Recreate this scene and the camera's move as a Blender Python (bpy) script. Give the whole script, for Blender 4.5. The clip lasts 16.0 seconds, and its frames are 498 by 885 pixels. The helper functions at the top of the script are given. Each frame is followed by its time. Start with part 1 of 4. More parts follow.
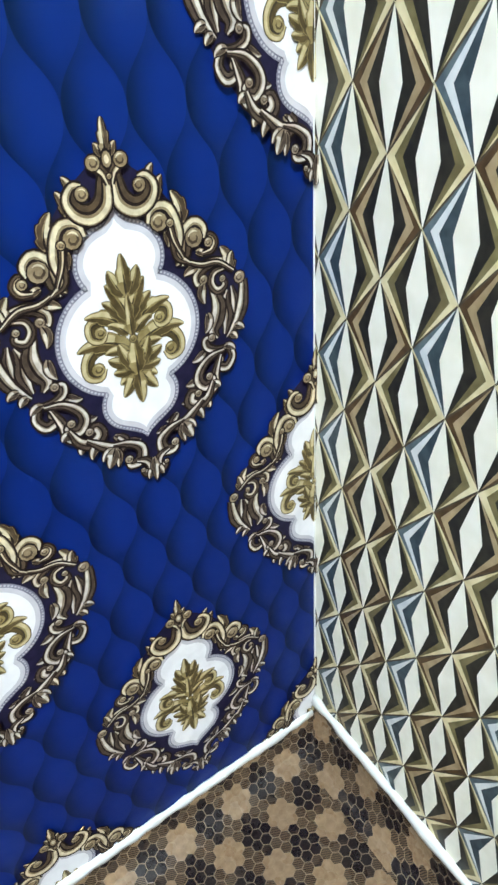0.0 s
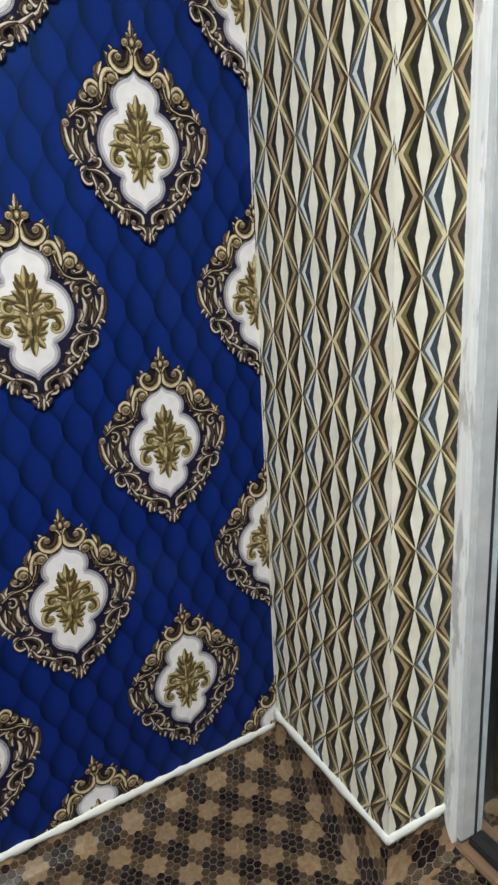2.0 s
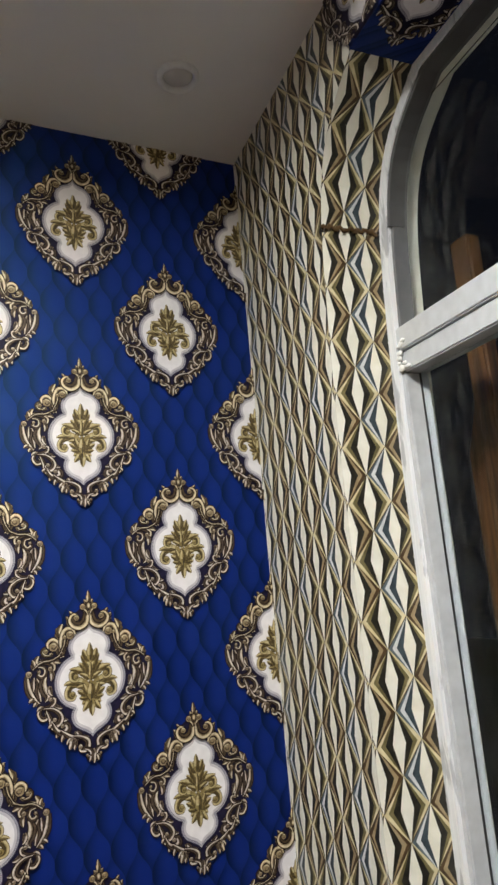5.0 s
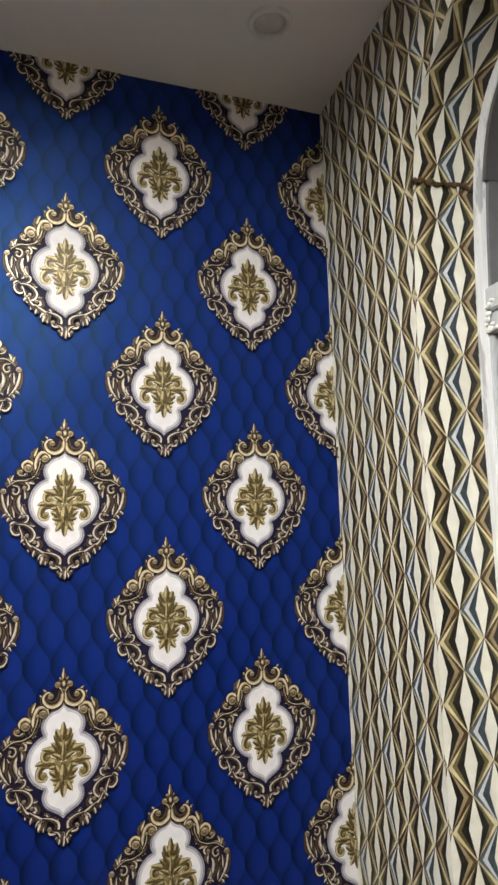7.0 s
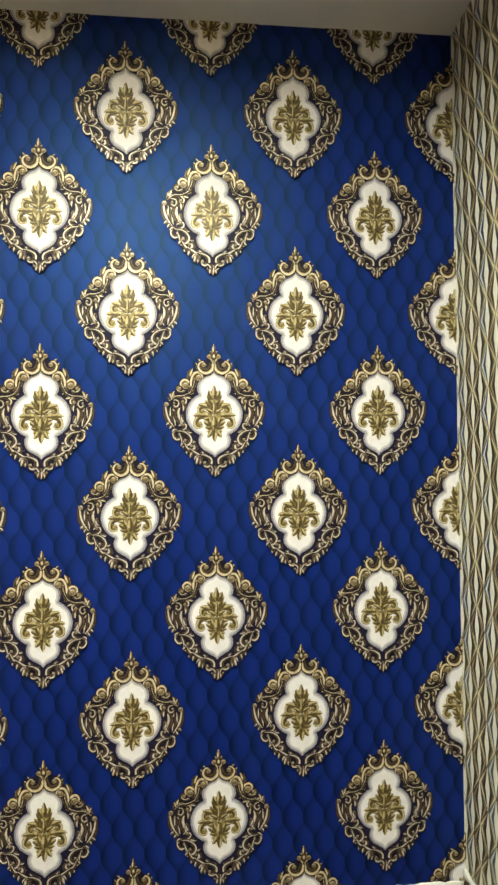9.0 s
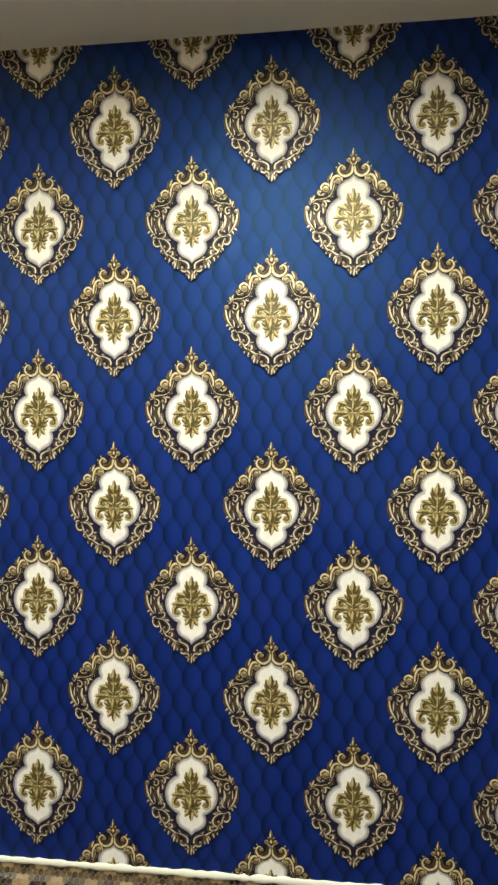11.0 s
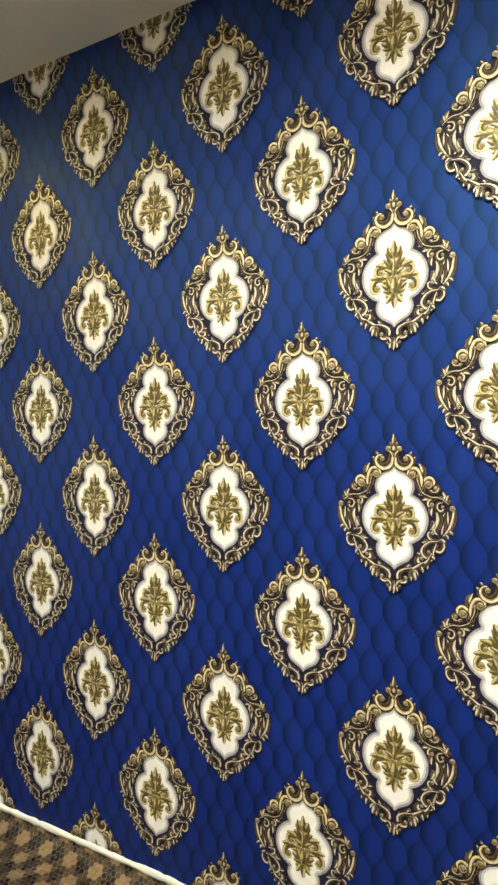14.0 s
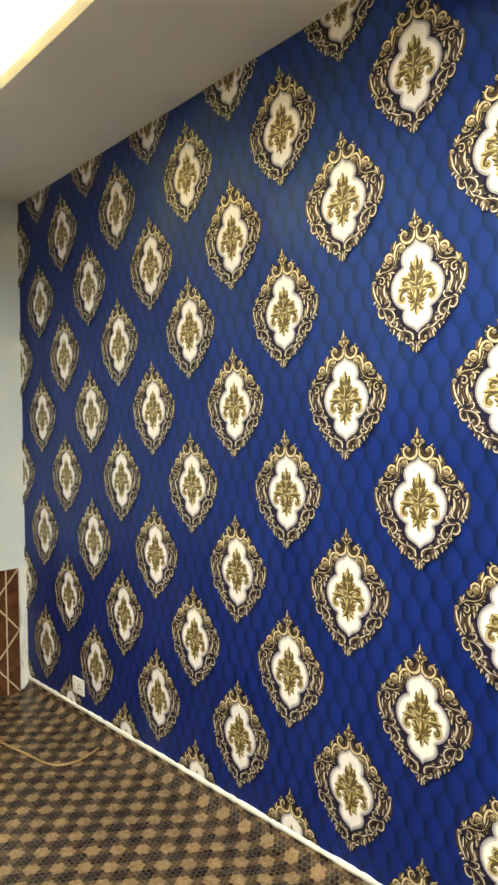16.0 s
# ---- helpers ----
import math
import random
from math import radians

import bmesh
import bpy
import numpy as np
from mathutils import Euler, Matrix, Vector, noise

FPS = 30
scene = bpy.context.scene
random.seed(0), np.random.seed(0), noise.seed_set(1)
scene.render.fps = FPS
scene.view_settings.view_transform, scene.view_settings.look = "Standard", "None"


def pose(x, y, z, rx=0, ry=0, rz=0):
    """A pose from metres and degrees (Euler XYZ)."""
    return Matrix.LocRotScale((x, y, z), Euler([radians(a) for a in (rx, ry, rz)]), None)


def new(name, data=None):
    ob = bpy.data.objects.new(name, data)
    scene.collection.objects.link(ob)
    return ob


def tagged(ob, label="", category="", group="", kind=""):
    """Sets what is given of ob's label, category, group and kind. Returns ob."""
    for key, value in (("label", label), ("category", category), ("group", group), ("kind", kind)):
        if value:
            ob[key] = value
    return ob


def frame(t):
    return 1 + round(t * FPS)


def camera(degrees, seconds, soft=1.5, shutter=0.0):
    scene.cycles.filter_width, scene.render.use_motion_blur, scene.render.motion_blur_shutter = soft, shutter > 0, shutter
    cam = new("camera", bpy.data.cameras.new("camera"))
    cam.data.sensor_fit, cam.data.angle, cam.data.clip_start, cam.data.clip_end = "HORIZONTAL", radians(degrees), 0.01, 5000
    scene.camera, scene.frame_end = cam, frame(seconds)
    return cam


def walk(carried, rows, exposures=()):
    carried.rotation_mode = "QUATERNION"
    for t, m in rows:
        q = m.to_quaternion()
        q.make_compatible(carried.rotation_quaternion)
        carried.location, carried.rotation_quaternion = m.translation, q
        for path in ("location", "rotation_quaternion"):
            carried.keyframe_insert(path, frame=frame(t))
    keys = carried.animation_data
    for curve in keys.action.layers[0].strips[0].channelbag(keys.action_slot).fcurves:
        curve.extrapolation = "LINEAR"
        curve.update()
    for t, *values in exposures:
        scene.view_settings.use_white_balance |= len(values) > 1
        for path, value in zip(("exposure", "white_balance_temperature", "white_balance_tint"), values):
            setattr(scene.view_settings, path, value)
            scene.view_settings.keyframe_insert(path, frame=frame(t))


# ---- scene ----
# ---------------------------------------------------------------- camera
cam = camera(41.94, 16.0, soft=2.6)
ROWS = [
    (0.0, -0.541, -0.648, 1.232, 58.27, 3.12, -35.20),
    (0.5, -0.616, -0.847, 1.256, 64.02, 2.61, -32.36),
    (1.0, -0.694, -1.046, 1.293, 70.18, 2.62, -28.32),
    (1.5, -0.788, -1.214, 1.311, 72.91, 2.68, -30.66),
    (2.0, -0.850, -1.334, 1.354, 74.26, 2.89, -32.06),
    (2.5, -0.846, -1.527, 1.385, 78.20, 3.53, -24.21),
    (3.0, -0.838, -1.674, 1.435, 82.66, 4.06, -20.04),
    (3.5, -0.837, -1.726, 1.470, 90.89, 4.16, -22.01),
    (4.0, -0.837, -1.741, 1.485, 94.37, 4.34, -23.08),
    (4.2, -0.850, -1.742, 1.492, 95.92, 4.80, -23.70),
    (6.3, -0.876, -1.770, 1.538, 104.01, 3.69, -24.00),
    (6.5, -0.887, -1.762, 1.542, 101.68, 2.79, -23.01),
    (7.0, -0.914, -1.755, 1.511, 97.50, 1.89, -19.61),
    (7.5, -0.929, -1.768, 1.494, 93.42, 1.16, -15.90),
    (8.0, -0.927, -1.845, 1.478, 92.25, 1.01, -13.46),
    (8.2, -0.927, -1.893, 1.469, 91.08, 0.71, -12.21),
    (10.3, -0.868, -2.129, 1.485, 90.72, 0.73, 3.02),
    (10.5, -0.874, -2.127, 1.493, 90.29, 0.44, 4.01),
    (11.0, -0.891, -2.121, 1.485, 90.21, -0.06, 6.54),
    (11.5, -0.901, -2.113, 1.482, 90.03, -0.29, 9.63),
    (12.0, -0.932, -2.092, 1.474, 90.06, -0.45, 13.00),
    (12.5, -1.004, -2.067, 1.475, 89.57, -1.03, 13.85),
    (13.0, -1.060, -2.004, 1.477, 88.55, 0.51, 16.04),
    (13.5, -1.078, -1.849, 1.477, 88.65, 0.77, 20.84),
    (14.0, -1.047, -1.651, 1.483, 89.65, 0.10, 30.83),
    (14.5, -1.065, -1.615, 1.474, 88.97, 0.52, 37.49),
    (15.0, -1.081, -1.644, 1.473, 89.23, 0.56, 40.62),
    (15.5, -1.090, -1.661, 1.474, 89.15, 0.54, 43.84),
    (16.0, -1.088, -1.664, 1.490, 89.09, 0.91, 46.45),
]
EXPOSURES = [  # seconds, stops, white balance
    (0.0, 1.18, 5300, 0), (0.5, 1.26, 5350, 1), (1.0, 0.82, 5500, 2), (1.5, 0.74, 5750, 4), (2.0, 0.30, 5900, 5), (3.0, 0.28, 6200, 9),
    (5.2, 0.26, 6200, 9), (7.0, 0.36, 6200, 9), (8.2, 0.50, 6600, 1), (10.4, 0.76, 7050, -5), (11.0, 0.58, 7050, -5), (13.0, 0.70, 7100, -5),
    (14.2, 0.96, 7150, -4), (15.0, 1.10, 7250, -2), (16.0, 1.22, 7300, -1),
]
walk(cam, [(t, pose(x, y, z, rx, ry, rz)) for t, x, y, z, rx, ry, rz in ROWS], EXPOSURES)

# ---------------------------------------------------------------- plan
CORNER = 0.005          # blue wall meets the patterned pier
LEFT = -4.765           # far end of the blue wall
BACK = -4.20            # wall behind
CEIL = 2.84
PIER = -0.485           # outer corner of the pier
JAMB = 0.170            # depth of the reveal
COL, ROW = 0.265, 0.6324  # medallion lattice
SPRING, SOFFIT = 1.741, 2.642
HAUNCH = [(-0.485, 1.741), (-0.491, 1.934), (-0.502, 2.137), (-0.521, 2.330), (-0.558, 2.465), (-0.623, 2.557), (-0.739, 2.642)]
# the window wall stands a little off the square with the blue wall
SKEW = Matrix.Translation((CORNER, 0, 0)) @ Matrix.Rotation(radians(-3.5), 4, "Z") @ Matrix.Translation((-CORNER, 0, 0))
TRAY = (-4.17, -0.597, -3.60, -0.59)   # opening of the raised ceiling

# ---------------------------------------------------------------- world and lamps
world = bpy.data.worlds.new("night")
scene.world = world
world.use_nodes = True
world.node_tree.nodes["Background"].inputs[0].default_value = (0.010, 0.011, 0.016, 1)
world.node_tree.nodes["Background"].inputs[1].default_value = 0.3

LAMP_W = 66.0
# second lamp is unseen, added to lift the far left of the room
LAMPS = ((-1.12, -1.60, 1.0), (-3.25, -2.25, 0.40))   # x, y, share of the power
for lx, ly, share in LAMPS:
    panel = bpy.data.lights.new("panel_light", "AREA")
    panel.shape, panel.size, panel.energy, panel.color = "DISK", 0.42, LAMP_W * share, (1.0, 0.965, 0.90)
    panel.spread = radians(168)
    new("panel_light", panel).matrix_world = pose(lx, ly, 2.885)

# ---------------------------------------------------------------- materials


class Nodes:
    """A short way to write a node tree."""

    def __init__(self, name, rough=0.5, metal=0.0, spec=0.5):
        self.mat = bpy.data.materials.new(name)
        self.mat.use_nodes = True
        self.t = self.mat.node_tree
        self.b = self.t.nodes["Principled BSDF"]
        self.b.inputs["Roughness"].default_value = rough
        self.b.inputs["Metallic"].default_value = metal
        self.b.inputs["Specular IOR Level"].default_value = spec

    def put(self, kind, **sets):
        n = self.t.nodes.new(kind)
        for k, v in sets.items():
            setattr(n, k, v)
        return n

    def wire(self, a, b):
        self.t.links.new(a, b)

    def val(self, sock, v):
        if isinstance(v, (int, float)):
            sock.default_value = v
        elif isinstance(v, tuple):
            sock.default_value = v if len(v) != 3 or sock.type == "VECTOR" else (*v, 1)
        else:
            self.wire(v, sock)

    def math(self, op, a, b=0.0, c=0.0):
        n = self.put("ShaderNodeMath", operation=op)
        for i, v in enumerate((a, b, c)):
            self.val(n.inputs[i], v)
        return n.outputs[0]

    def mix(self, f, a, b, how="MIX"):
        n = self.put("ShaderNodeMix", data_type="RGBA", blend_type=how)
        self.val(n.inputs[0], f)
        self.val(n.inputs[6], a)
        self.val(n.inputs[7], b)
        return n.outputs[2]

    def noise(self, scale, detail=3.0, coords=None, rough=0.5):
        n = self.put("ShaderNodeTexNoise")
        n.inputs["Scale"].default_value = scale
        n.inputs["Detail"].default_value = detail
        n.inputs["Roughness"].default_value = rough
        if coords is not None:
            self.wire(coords, n.inputs["Vector"])
        return n.outputs["Fac"]

    def where(self):
        g = self.put("ShaderNodeNewGeometry").outputs["Position"]
        s = self.put("ShaderNodeSeparateXYZ")
        self.wire(g, s.inputs[0])
        return g, s.outputs

    def ramp(self, f, lo, hi, to_lo=0.0, to_hi=1.0):
        n = self.put("ShaderNodeMapRange")
        n.inputs[1].default_value, n.inputs[2].default_value = lo, hi
        n.inputs[3].default_value, n.inputs[4].default_value = to_lo, to_hi
        self.wire(f, n.inputs[0])
        return n.outputs[0]

    def bump(self, h, strength=0.2, dist=0.002):
        n = self.put("ShaderNodeBump")
        n.inputs["Strength"].default_value, n.inputs["Distance"].default_value = strength, dist
        self.wire(h, n.inputs["Height"])
        self.wire(n.outputs[0], self.b.inputs["Normal"])

    def color(self, c):
        self.val(self.b.inputs["Base Color"], c)
        return self

    def rough(self, r):
        self.val(self.b.inputs["Roughness"], r)


def print_mat(name, a, b, scale=120, rough=0.46, metal=0.0, spec=0.40, crown=False):
    """Printed ink on vinyl wallpaper: two tones of one colour, faint paper grain.
    crown: the ink is yellow gold in the upper part of the motif and silvery bronze below."""
    n = Nodes(name, rough, metal, spec)
    g, _ = n.where()
    ink = n.mix(n.ramp(n.noise(scale, 2, g), 0.35, 0.65), a, b)
    if crown:
        s = n.put("ShaderNodeSeparateXYZ")
        n.wire(n.put("ShaderNodeTexCoord").outputs["Object"], s.inputs[0])
        ink = n.mix(1.0, ink, n.mix(n.ramp(s.outputs[2], -0.02, 0.11), (0.97, 0.96, 1.02), (1.04, 0.98, 0.80)), "MULTIPLY")
    n.color(ink)
    n.bump(n.noise(900, 2, g), 0.08, 0.0006)
    return n.mat


def blue_quilt():
    """Deep blue paper printed with a quilted, button-less diamond relief."""
    n = Nodes("blue_quilted_paper", 0.5, 0.0, 0.52)
    n.b.inputs["Specular Tint"].default_value = (0.20, 0.48, 1.0, 1)
    g, p = n.where()
    w, h = 0.06625, 0.1581
    zz = n.math("DIVIDE", p[2], h)
    # ogee edges: the diagonals stand upright where they meet
    along = n.math("ADD", p[0], p[1])
    wob = n.math("MULTIPLY", n.math("SINE", n.math("MULTIPLY", zz, 4 * math.pi)), -0.85 / (4 * math.pi))
    gz = n.math("ADD", zz, wob)
    xx = n.math("DIVIDE", along, w)
    s = n.math("FRACT", n.math("ADD", n.math("ADD", xx, gz), 100.0))
    t = n.math("FRACT", n.math("ADD", n.math("SUBTRACT", xx, gz), 100.0))
    ss = n.math("SINE", n.math("MULTIPLY", s, math.pi))
    st = n.math("SINE", n.math("MULTIPLY", t, math.pi))
    pillow = n.math("POWER", n.math("MAXIMUM", n.math("MULTIPLY", ss, st), 0.0), 0.85)
    # printed relief: deep at the left edge of a cell, bright to the right and up
    lean = n.math("SUBTRACT", n.math("MULTIPLY", n.math("ADD", s, t), 0.5), 0.5)
    rise = n.math("MULTIPLY", n.math("SUBTRACT", s, t), 0.5)
    shade = n.math("ADD", n.math("MULTIPLY", pillow, 0.34), n.math("ADD", n.math("MULTIPLY", lean, 0.78), n.math("MULTIPLY", rise, 0.16)))
    f = n.ramp(shade, -0.40, 0.60)
    cloud = n.ramp(n.noise(3.0, 2, g), 0.3, 0.7, 0.92, 1.06)
    col = n.mix(f, (0.0007, 0.0021, 0.020), (0.0052, 0.0170, 0.172))
    col = n.mix(1.0, col, cloud, "MULTIPLY")
    n.color(col)
    fine = n.noise(1400, 2, g)
    n.bump(n.math("ADD", n.math("MULTIPLY", pillow, 0.6), n.math("MULTIPLY", fine, 0.10)), 0.24, 0.003)
    n.rough(n.ramp(n.noise(40, 3, g), 0.2, 0.8, 0.45, 0.55))
    return n.mat


def paint(name, a, rough=0.6, grain=180, wear=0.06):
    n = Nodes(name, rough)
    g, _ = n.where()
    big = n.ramp(n.noise(2.3, 4, g), 0.25, 0.75, 1 - wear, 1 + wear * 0.5)
    n.color(n.mix(1.0, (*a, 1), big, "MULTIPLY"))
    n.bump(n.noise(grain, 4, g), 0.15, 0.001)
    return n.mat


def vinyl():
    """Printed sheet vinyl: tan, hatched brown and black hexagon plaid, glossy."""
    n = Nodes("hexagon_plaid_vinyl", 0.30, 0.0, 0.36)
    uv = n.put("ShaderNodeUVMap", uv_map="metres").outputs[0]
    s0 = n.put("ShaderNodeSeparateXYZ")
    n.wire(uv, s0.inputs[0])
    hx, hy, r3 = 0.0600 / 3, 0.0334 / math.sqrt(3), math.sqrt(3)
    warp = n.math("MULTIPLY", n.math("SUBTRACT", n.noise(40, 2, uv), 0.5), 0.30)
    x = n.math("ADD", n.math("DIVIDE", s0.outputs[0], hx), n.math("ADD", warp, 500.0))
    y = n.math("ADD", n.math("DIVIDE", s0.outputs[1], hy), 500.0 * r3)
    yr = n.math("DIVIDE", y, r3)
    ax = n.math("SUBTRACT", n.math("FRACT", x), 0.5)
    ay = n.math("MULTIPLY", n.math("SUBTRACT", n.math("FRACT", yr), 0.5), r3)
    bx = n.math("SUBTRACT", n.math("FRACT", n.math("SUBTRACT", x, 0.5)), 0.5)
    by = n.math("MULTIPLY", n.math("SUBTRACT", n.math("FRACT", n.math("SUBTRACT", yr, 0.5)), 0.5), r3)
    da = n.math("ADD", n.math("MULTIPLY", ax, ax), n.math("MULTIPLY", ay, ay))
    db = n.math("ADD", n.math("MULTIPLY", bx, bx), n.math("MULTIPLY", by, by))
    pick = n.math("LESS_THAN", da, db)
    cx = n.math("ADD", bx, n.math("MULTIPLY", pick, n.math("SUBTRACT", ax, bx)))
    cy = n.math("ADD", by, n.math("MULTIPLY", pick, n.math("SUBTRACT", ay, by)))
    acx, acy = n.math("ABSOLUTE", cx), n.math("ABSOLUTE", cy)
    rim = n.math("MAXIMUM", acx, n.math("ADD", n.math("MULTIPLY", acx, 0.5), n.math("MULTIPLY", acy, 0.866)))
    mx = n.math("SUBTRACT", s0.outputs[0], n.math("MULTIPLY", cx, hx))
    my = n.math("SUBTRACT", s0.outputs[1], n.math("MULTIPLY", cy, hy))
    u = n.math("DIVIDE", n.math("ADD", mx, 0.221), 0.0600)
    v = n.math("DIVIDE", n.math("ADD", my, 0.033), 0.0668)
    p = n.math("MULTIPLY", n.math("ADD", u, v), 0.5)
    q = n.math("MULTIPLY", n.math("SUBTRACT", u, v), 0.5)
    cp = n.math("COSINE", n.math("MULTIPLY", p, 2 * math.pi))
    cq = n.math("COSINE", n.math("MULTIPLY", q, 2 * math.pi))
    tp, tq = n.ramp(cp, 0.02, 0.10), n.ramp(cq, 0.02, 0.10)
    tan = n.math("MULTIPLY", tp, tq)
    either = n.math("MAXIMUM", n.ramp(cp, 0.03, 0.14), n.ramp(cq, 0.03, 0.14))
    wave = n.put("ShaderNodeTexWave", bands_direction="DIAGONAL")
    wave.inputs["Scale"].default_value = 150
    n.wire(uv, wave.inputs["Vector"])
    hatch = n.mix(wave.outputs["Fac"], (0.008, 0.005, 0.004), (0.105, 0.068, 0.040))
    black = n.mix(n.ramp(n.noise(300, 2, uv), 0.4, 0.6), (0.006, 0.004, 0.005), (0.016, 0.010, 0.010))
    tone = n.mix(n.ramp(n.noise(90, 3, uv), 0.3, 0.7), (0.165, 0.108, 0.060), (0.235, 0.160, 0.094))
    col = n.mix(tan, n.mix(either, black, hatch), tone)
    line = n.ramp(rim, 0.44, 0.48, 0.0, 1.0)
    col = n.mix(n.math("MULTIPLY", line, n.math("SUBTRACT", 0.42, n.math("MULTIPLY", tan, 0.30))), col, (0.34, 0.26, 0.17))
    n.color(col)
    n.bump(n.math("SUBTRACT", 1.0, line), 0.25, 0.0012)
    n.rough(n.ramp(n.noise(25, 3, uv), 0.2, 0.8, 0.20, 0.36))
    return n.mat


def flat_mat(name, c, rough=0.5, metal=0.0):
    n = Nodes(name, rough, metal)
    g, _ = n.where()
    n.color(n.mix(n.ramp(n.noise(30, 3, g), 0.3, 0.7), tuple(x * 0.9 for x in c), tuple(min(1, x * 1.06) for x in c)))
    n.bump(n.noise(220, 3, g), 0.08, 0.0008)
    return n.mat


def worn_paint(name):
    """White gloss brushed thinly over grey plastic, scraped away in upright patches."""
    n = Nodes(name, 0.42)
    g, _ = n.where()
    m = n.put("ShaderNodeMapping")
    m.inputs["Scale"].default_value = (26, 26, 5)
    n.wire(g, m.inputs["Vector"])
    worn = n.ramp(n.noise(1.0, 5, m.outputs[0], 0.62), 0.56, 0.62)
    streak = n.put("ShaderNodeMapping")
    streak.inputs["Scale"].default_value = (160, 160, 6)
    n.wire(g, streak.inputs["Vector"])
    brush = n.noise(1.0, 3, streak.outputs[0])
    white = n.mix(n.ramp(brush, 0.3, 0.7), (0.76, 0.78, 0.80), (0.90, 0.91, 0.92))
    n.color(n.mix(n.math("MULTIPLY", worn, 0.75), white, (0.40, 0.41, 0.43)))
    n.bump(brush, 0.25, 0.001)
    return n.mat


def timber(name):
    """Varnished brown wood with upright streaks of light and dark grain."""
    n = Nodes(name, 0.35)
    g, _ = n.where()
    m = n.put("ShaderNodeMapping")
    m.inputs["Scale"].default_value = (38, 38, 2.2)
    n.wire(g, m.inputs["Vector"])
    grain = n.noise(1.0, 4, m.outputs[0], 0.6)
    n.color(n.mix(n.ramp(grain, 0.32, 0.68), (0.012, 0.006, 0.004), (0.13, 0.060, 0.022)))
    n.bump(grain, 0.2, 0.001)
    return n.mat


def glow_mat(name, c, strength):
    n = Nodes(name, 0.5)
    n.color(c)
    n.b.inputs["Emission Color"].default_value = (*c, 1)
    n.b.inputs["Emission Strength"].default_value = strength
    return n.mat


def glass_mat():
    n = Nodes("window_glass", 0.03)
    n.color((0.86, 0.9, 0.9))
    n.b.inputs["Transmission Weight"].default_value = 1.0
    n.b.inputs["IOR"].default_value = 1.2
    return n.mat


QUILT = blue_quilt()
VINYL = vinyl()
PANEL_WHITE = print_mat("ivory_print", (0.76, 0.74, 0.755), (0.83, 0.81, 0.825), 40)
PANEL_EDGE = print_mat("ivory_edge_print", (0.50, 0.475, 0.51), (0.58, 0.555, 0.59), 40)
LILAC = print_mat("lilac_grey_print", (0.15, 0.14, 0.19), (0.23, 0.215, 0.265), 60)
PEARL = print_mat("pearl_print", (0.40, 0.39, 0.43), (0.52, 0.51, 0.55), 60)
NAVY = print_mat("deep_navy_print", (0.009, 0.008, 0.026), (0.016, 0.013, 0.038), 70, 0.5, 0.0, 0.12)
UMBER = print_mat("umber_print", (0.010, 0.006, 0.006), (0.020, 0.012, 0.010), 90, 0.5, 0.0, 0.12)
GOLD = print_mat("gold_print", (0.205, 0.158, 0.100), (0.33, 0.268, 0.182), 110, 0.42, 0.25, 0.4, True)
GOLD_LIGHT = print_mat("light_gold_print", (0.55, 0.50, 0.405), (0.75, 0.70, 0.59), 110, 0.42, 0.15, 0.4, True)
GOLD_SHADE = print_mat("shaded_gold_print", (0.050, 0.034, 0.022), (0.090, 0.064, 0.042), 110, 0.42, 0.2, 0.3, True)
LEAF_LINE = print_mat("leaf_outline_print", (0.028, 0.019, 0.007), (0.050, 0.034, 0.013), 90)
LEAF = print_mat("leaf_gold_print", (0.22, 0.165, 0.060), (0.33, 0.260, 0.110), 90, 0.42, 0.2)
LEAF_LIGHT = print_mat("light_leaf_print", (0.48, 0.395, 0.20), (0.61, 0.52, 0.30), 90, 0.42, 0.2)
LEAF_SHADE = print_mat("shaded_leaf_print", (0.060, 0.041, 0.013), (0.105, 0.074, 0.026), 90, 0.42, 0.2)
F_CREAM = print_mat("facet_ivory", (0.80, 0.77, 0.655), (0.88, 0.85, 0.75), 25)
F_STEEL = print_mat("facet_slate_blue", (0.030, 0.044, 0.056), (0.056, 0.078, 0.092), 60)
F_UMBER = print_mat("facet_dark_olive", (0.012, 0.011, 0.008), (0.028, 0.025, 0.017), 60)
F_OLIVE = print_mat("facet_olive_gold", (0.125, 0.102, 0.040), (0.205, 0.170, 0.075), 40)
F_SAND = print_mat("facet_sand", (0.60, 0.515, 0.285), (0.75, 0.665, 0.42), 40)
F_BROWN = print_mat("facet_brown", (0.055, 0.031, 0.011), (0.100, 0.058, 0.022), 50)
F_TAN = print_mat("facet_tan", (0.29, 0.215, 0.115), (0.40, 0.305, 0.175), 50)
F_SKY = print_mat("facet_pale_blue", (0.58, 0.60, 0.62), (0.70, 0.71, 0.71), 40)
F_DENIM = print_mat("facet_denim", (0.075, 0.10, 0.12), (0.13, 0.165, 0.185), 60)
F_LINE = print_mat("facet_line", (0.05, 0.038, 0.022), (0.09, 0.068, 0.042), 60)
CEIL_PAINT = paint("ceiling_paint", (0.82, 0.81, 0.79), 0.8)
WALL_PAINT = paint("white_wall_paint", (0.72, 0.80, 0.86), 0.6)
BROWN_PAINT = paint("brown_wall_paint", (0.20, 0.12, 0.07), 0.6)
CAULK = paint("white_caulk", (0.84, 0.84, 0.81), 0.5, 90, 0.12)
FRAME_PAINT = worn_paint("brushed_white_paint")
GREY_PVC = flat_mat("grey_window_profile", (0.15, 0.152, 0.155), 0.4)
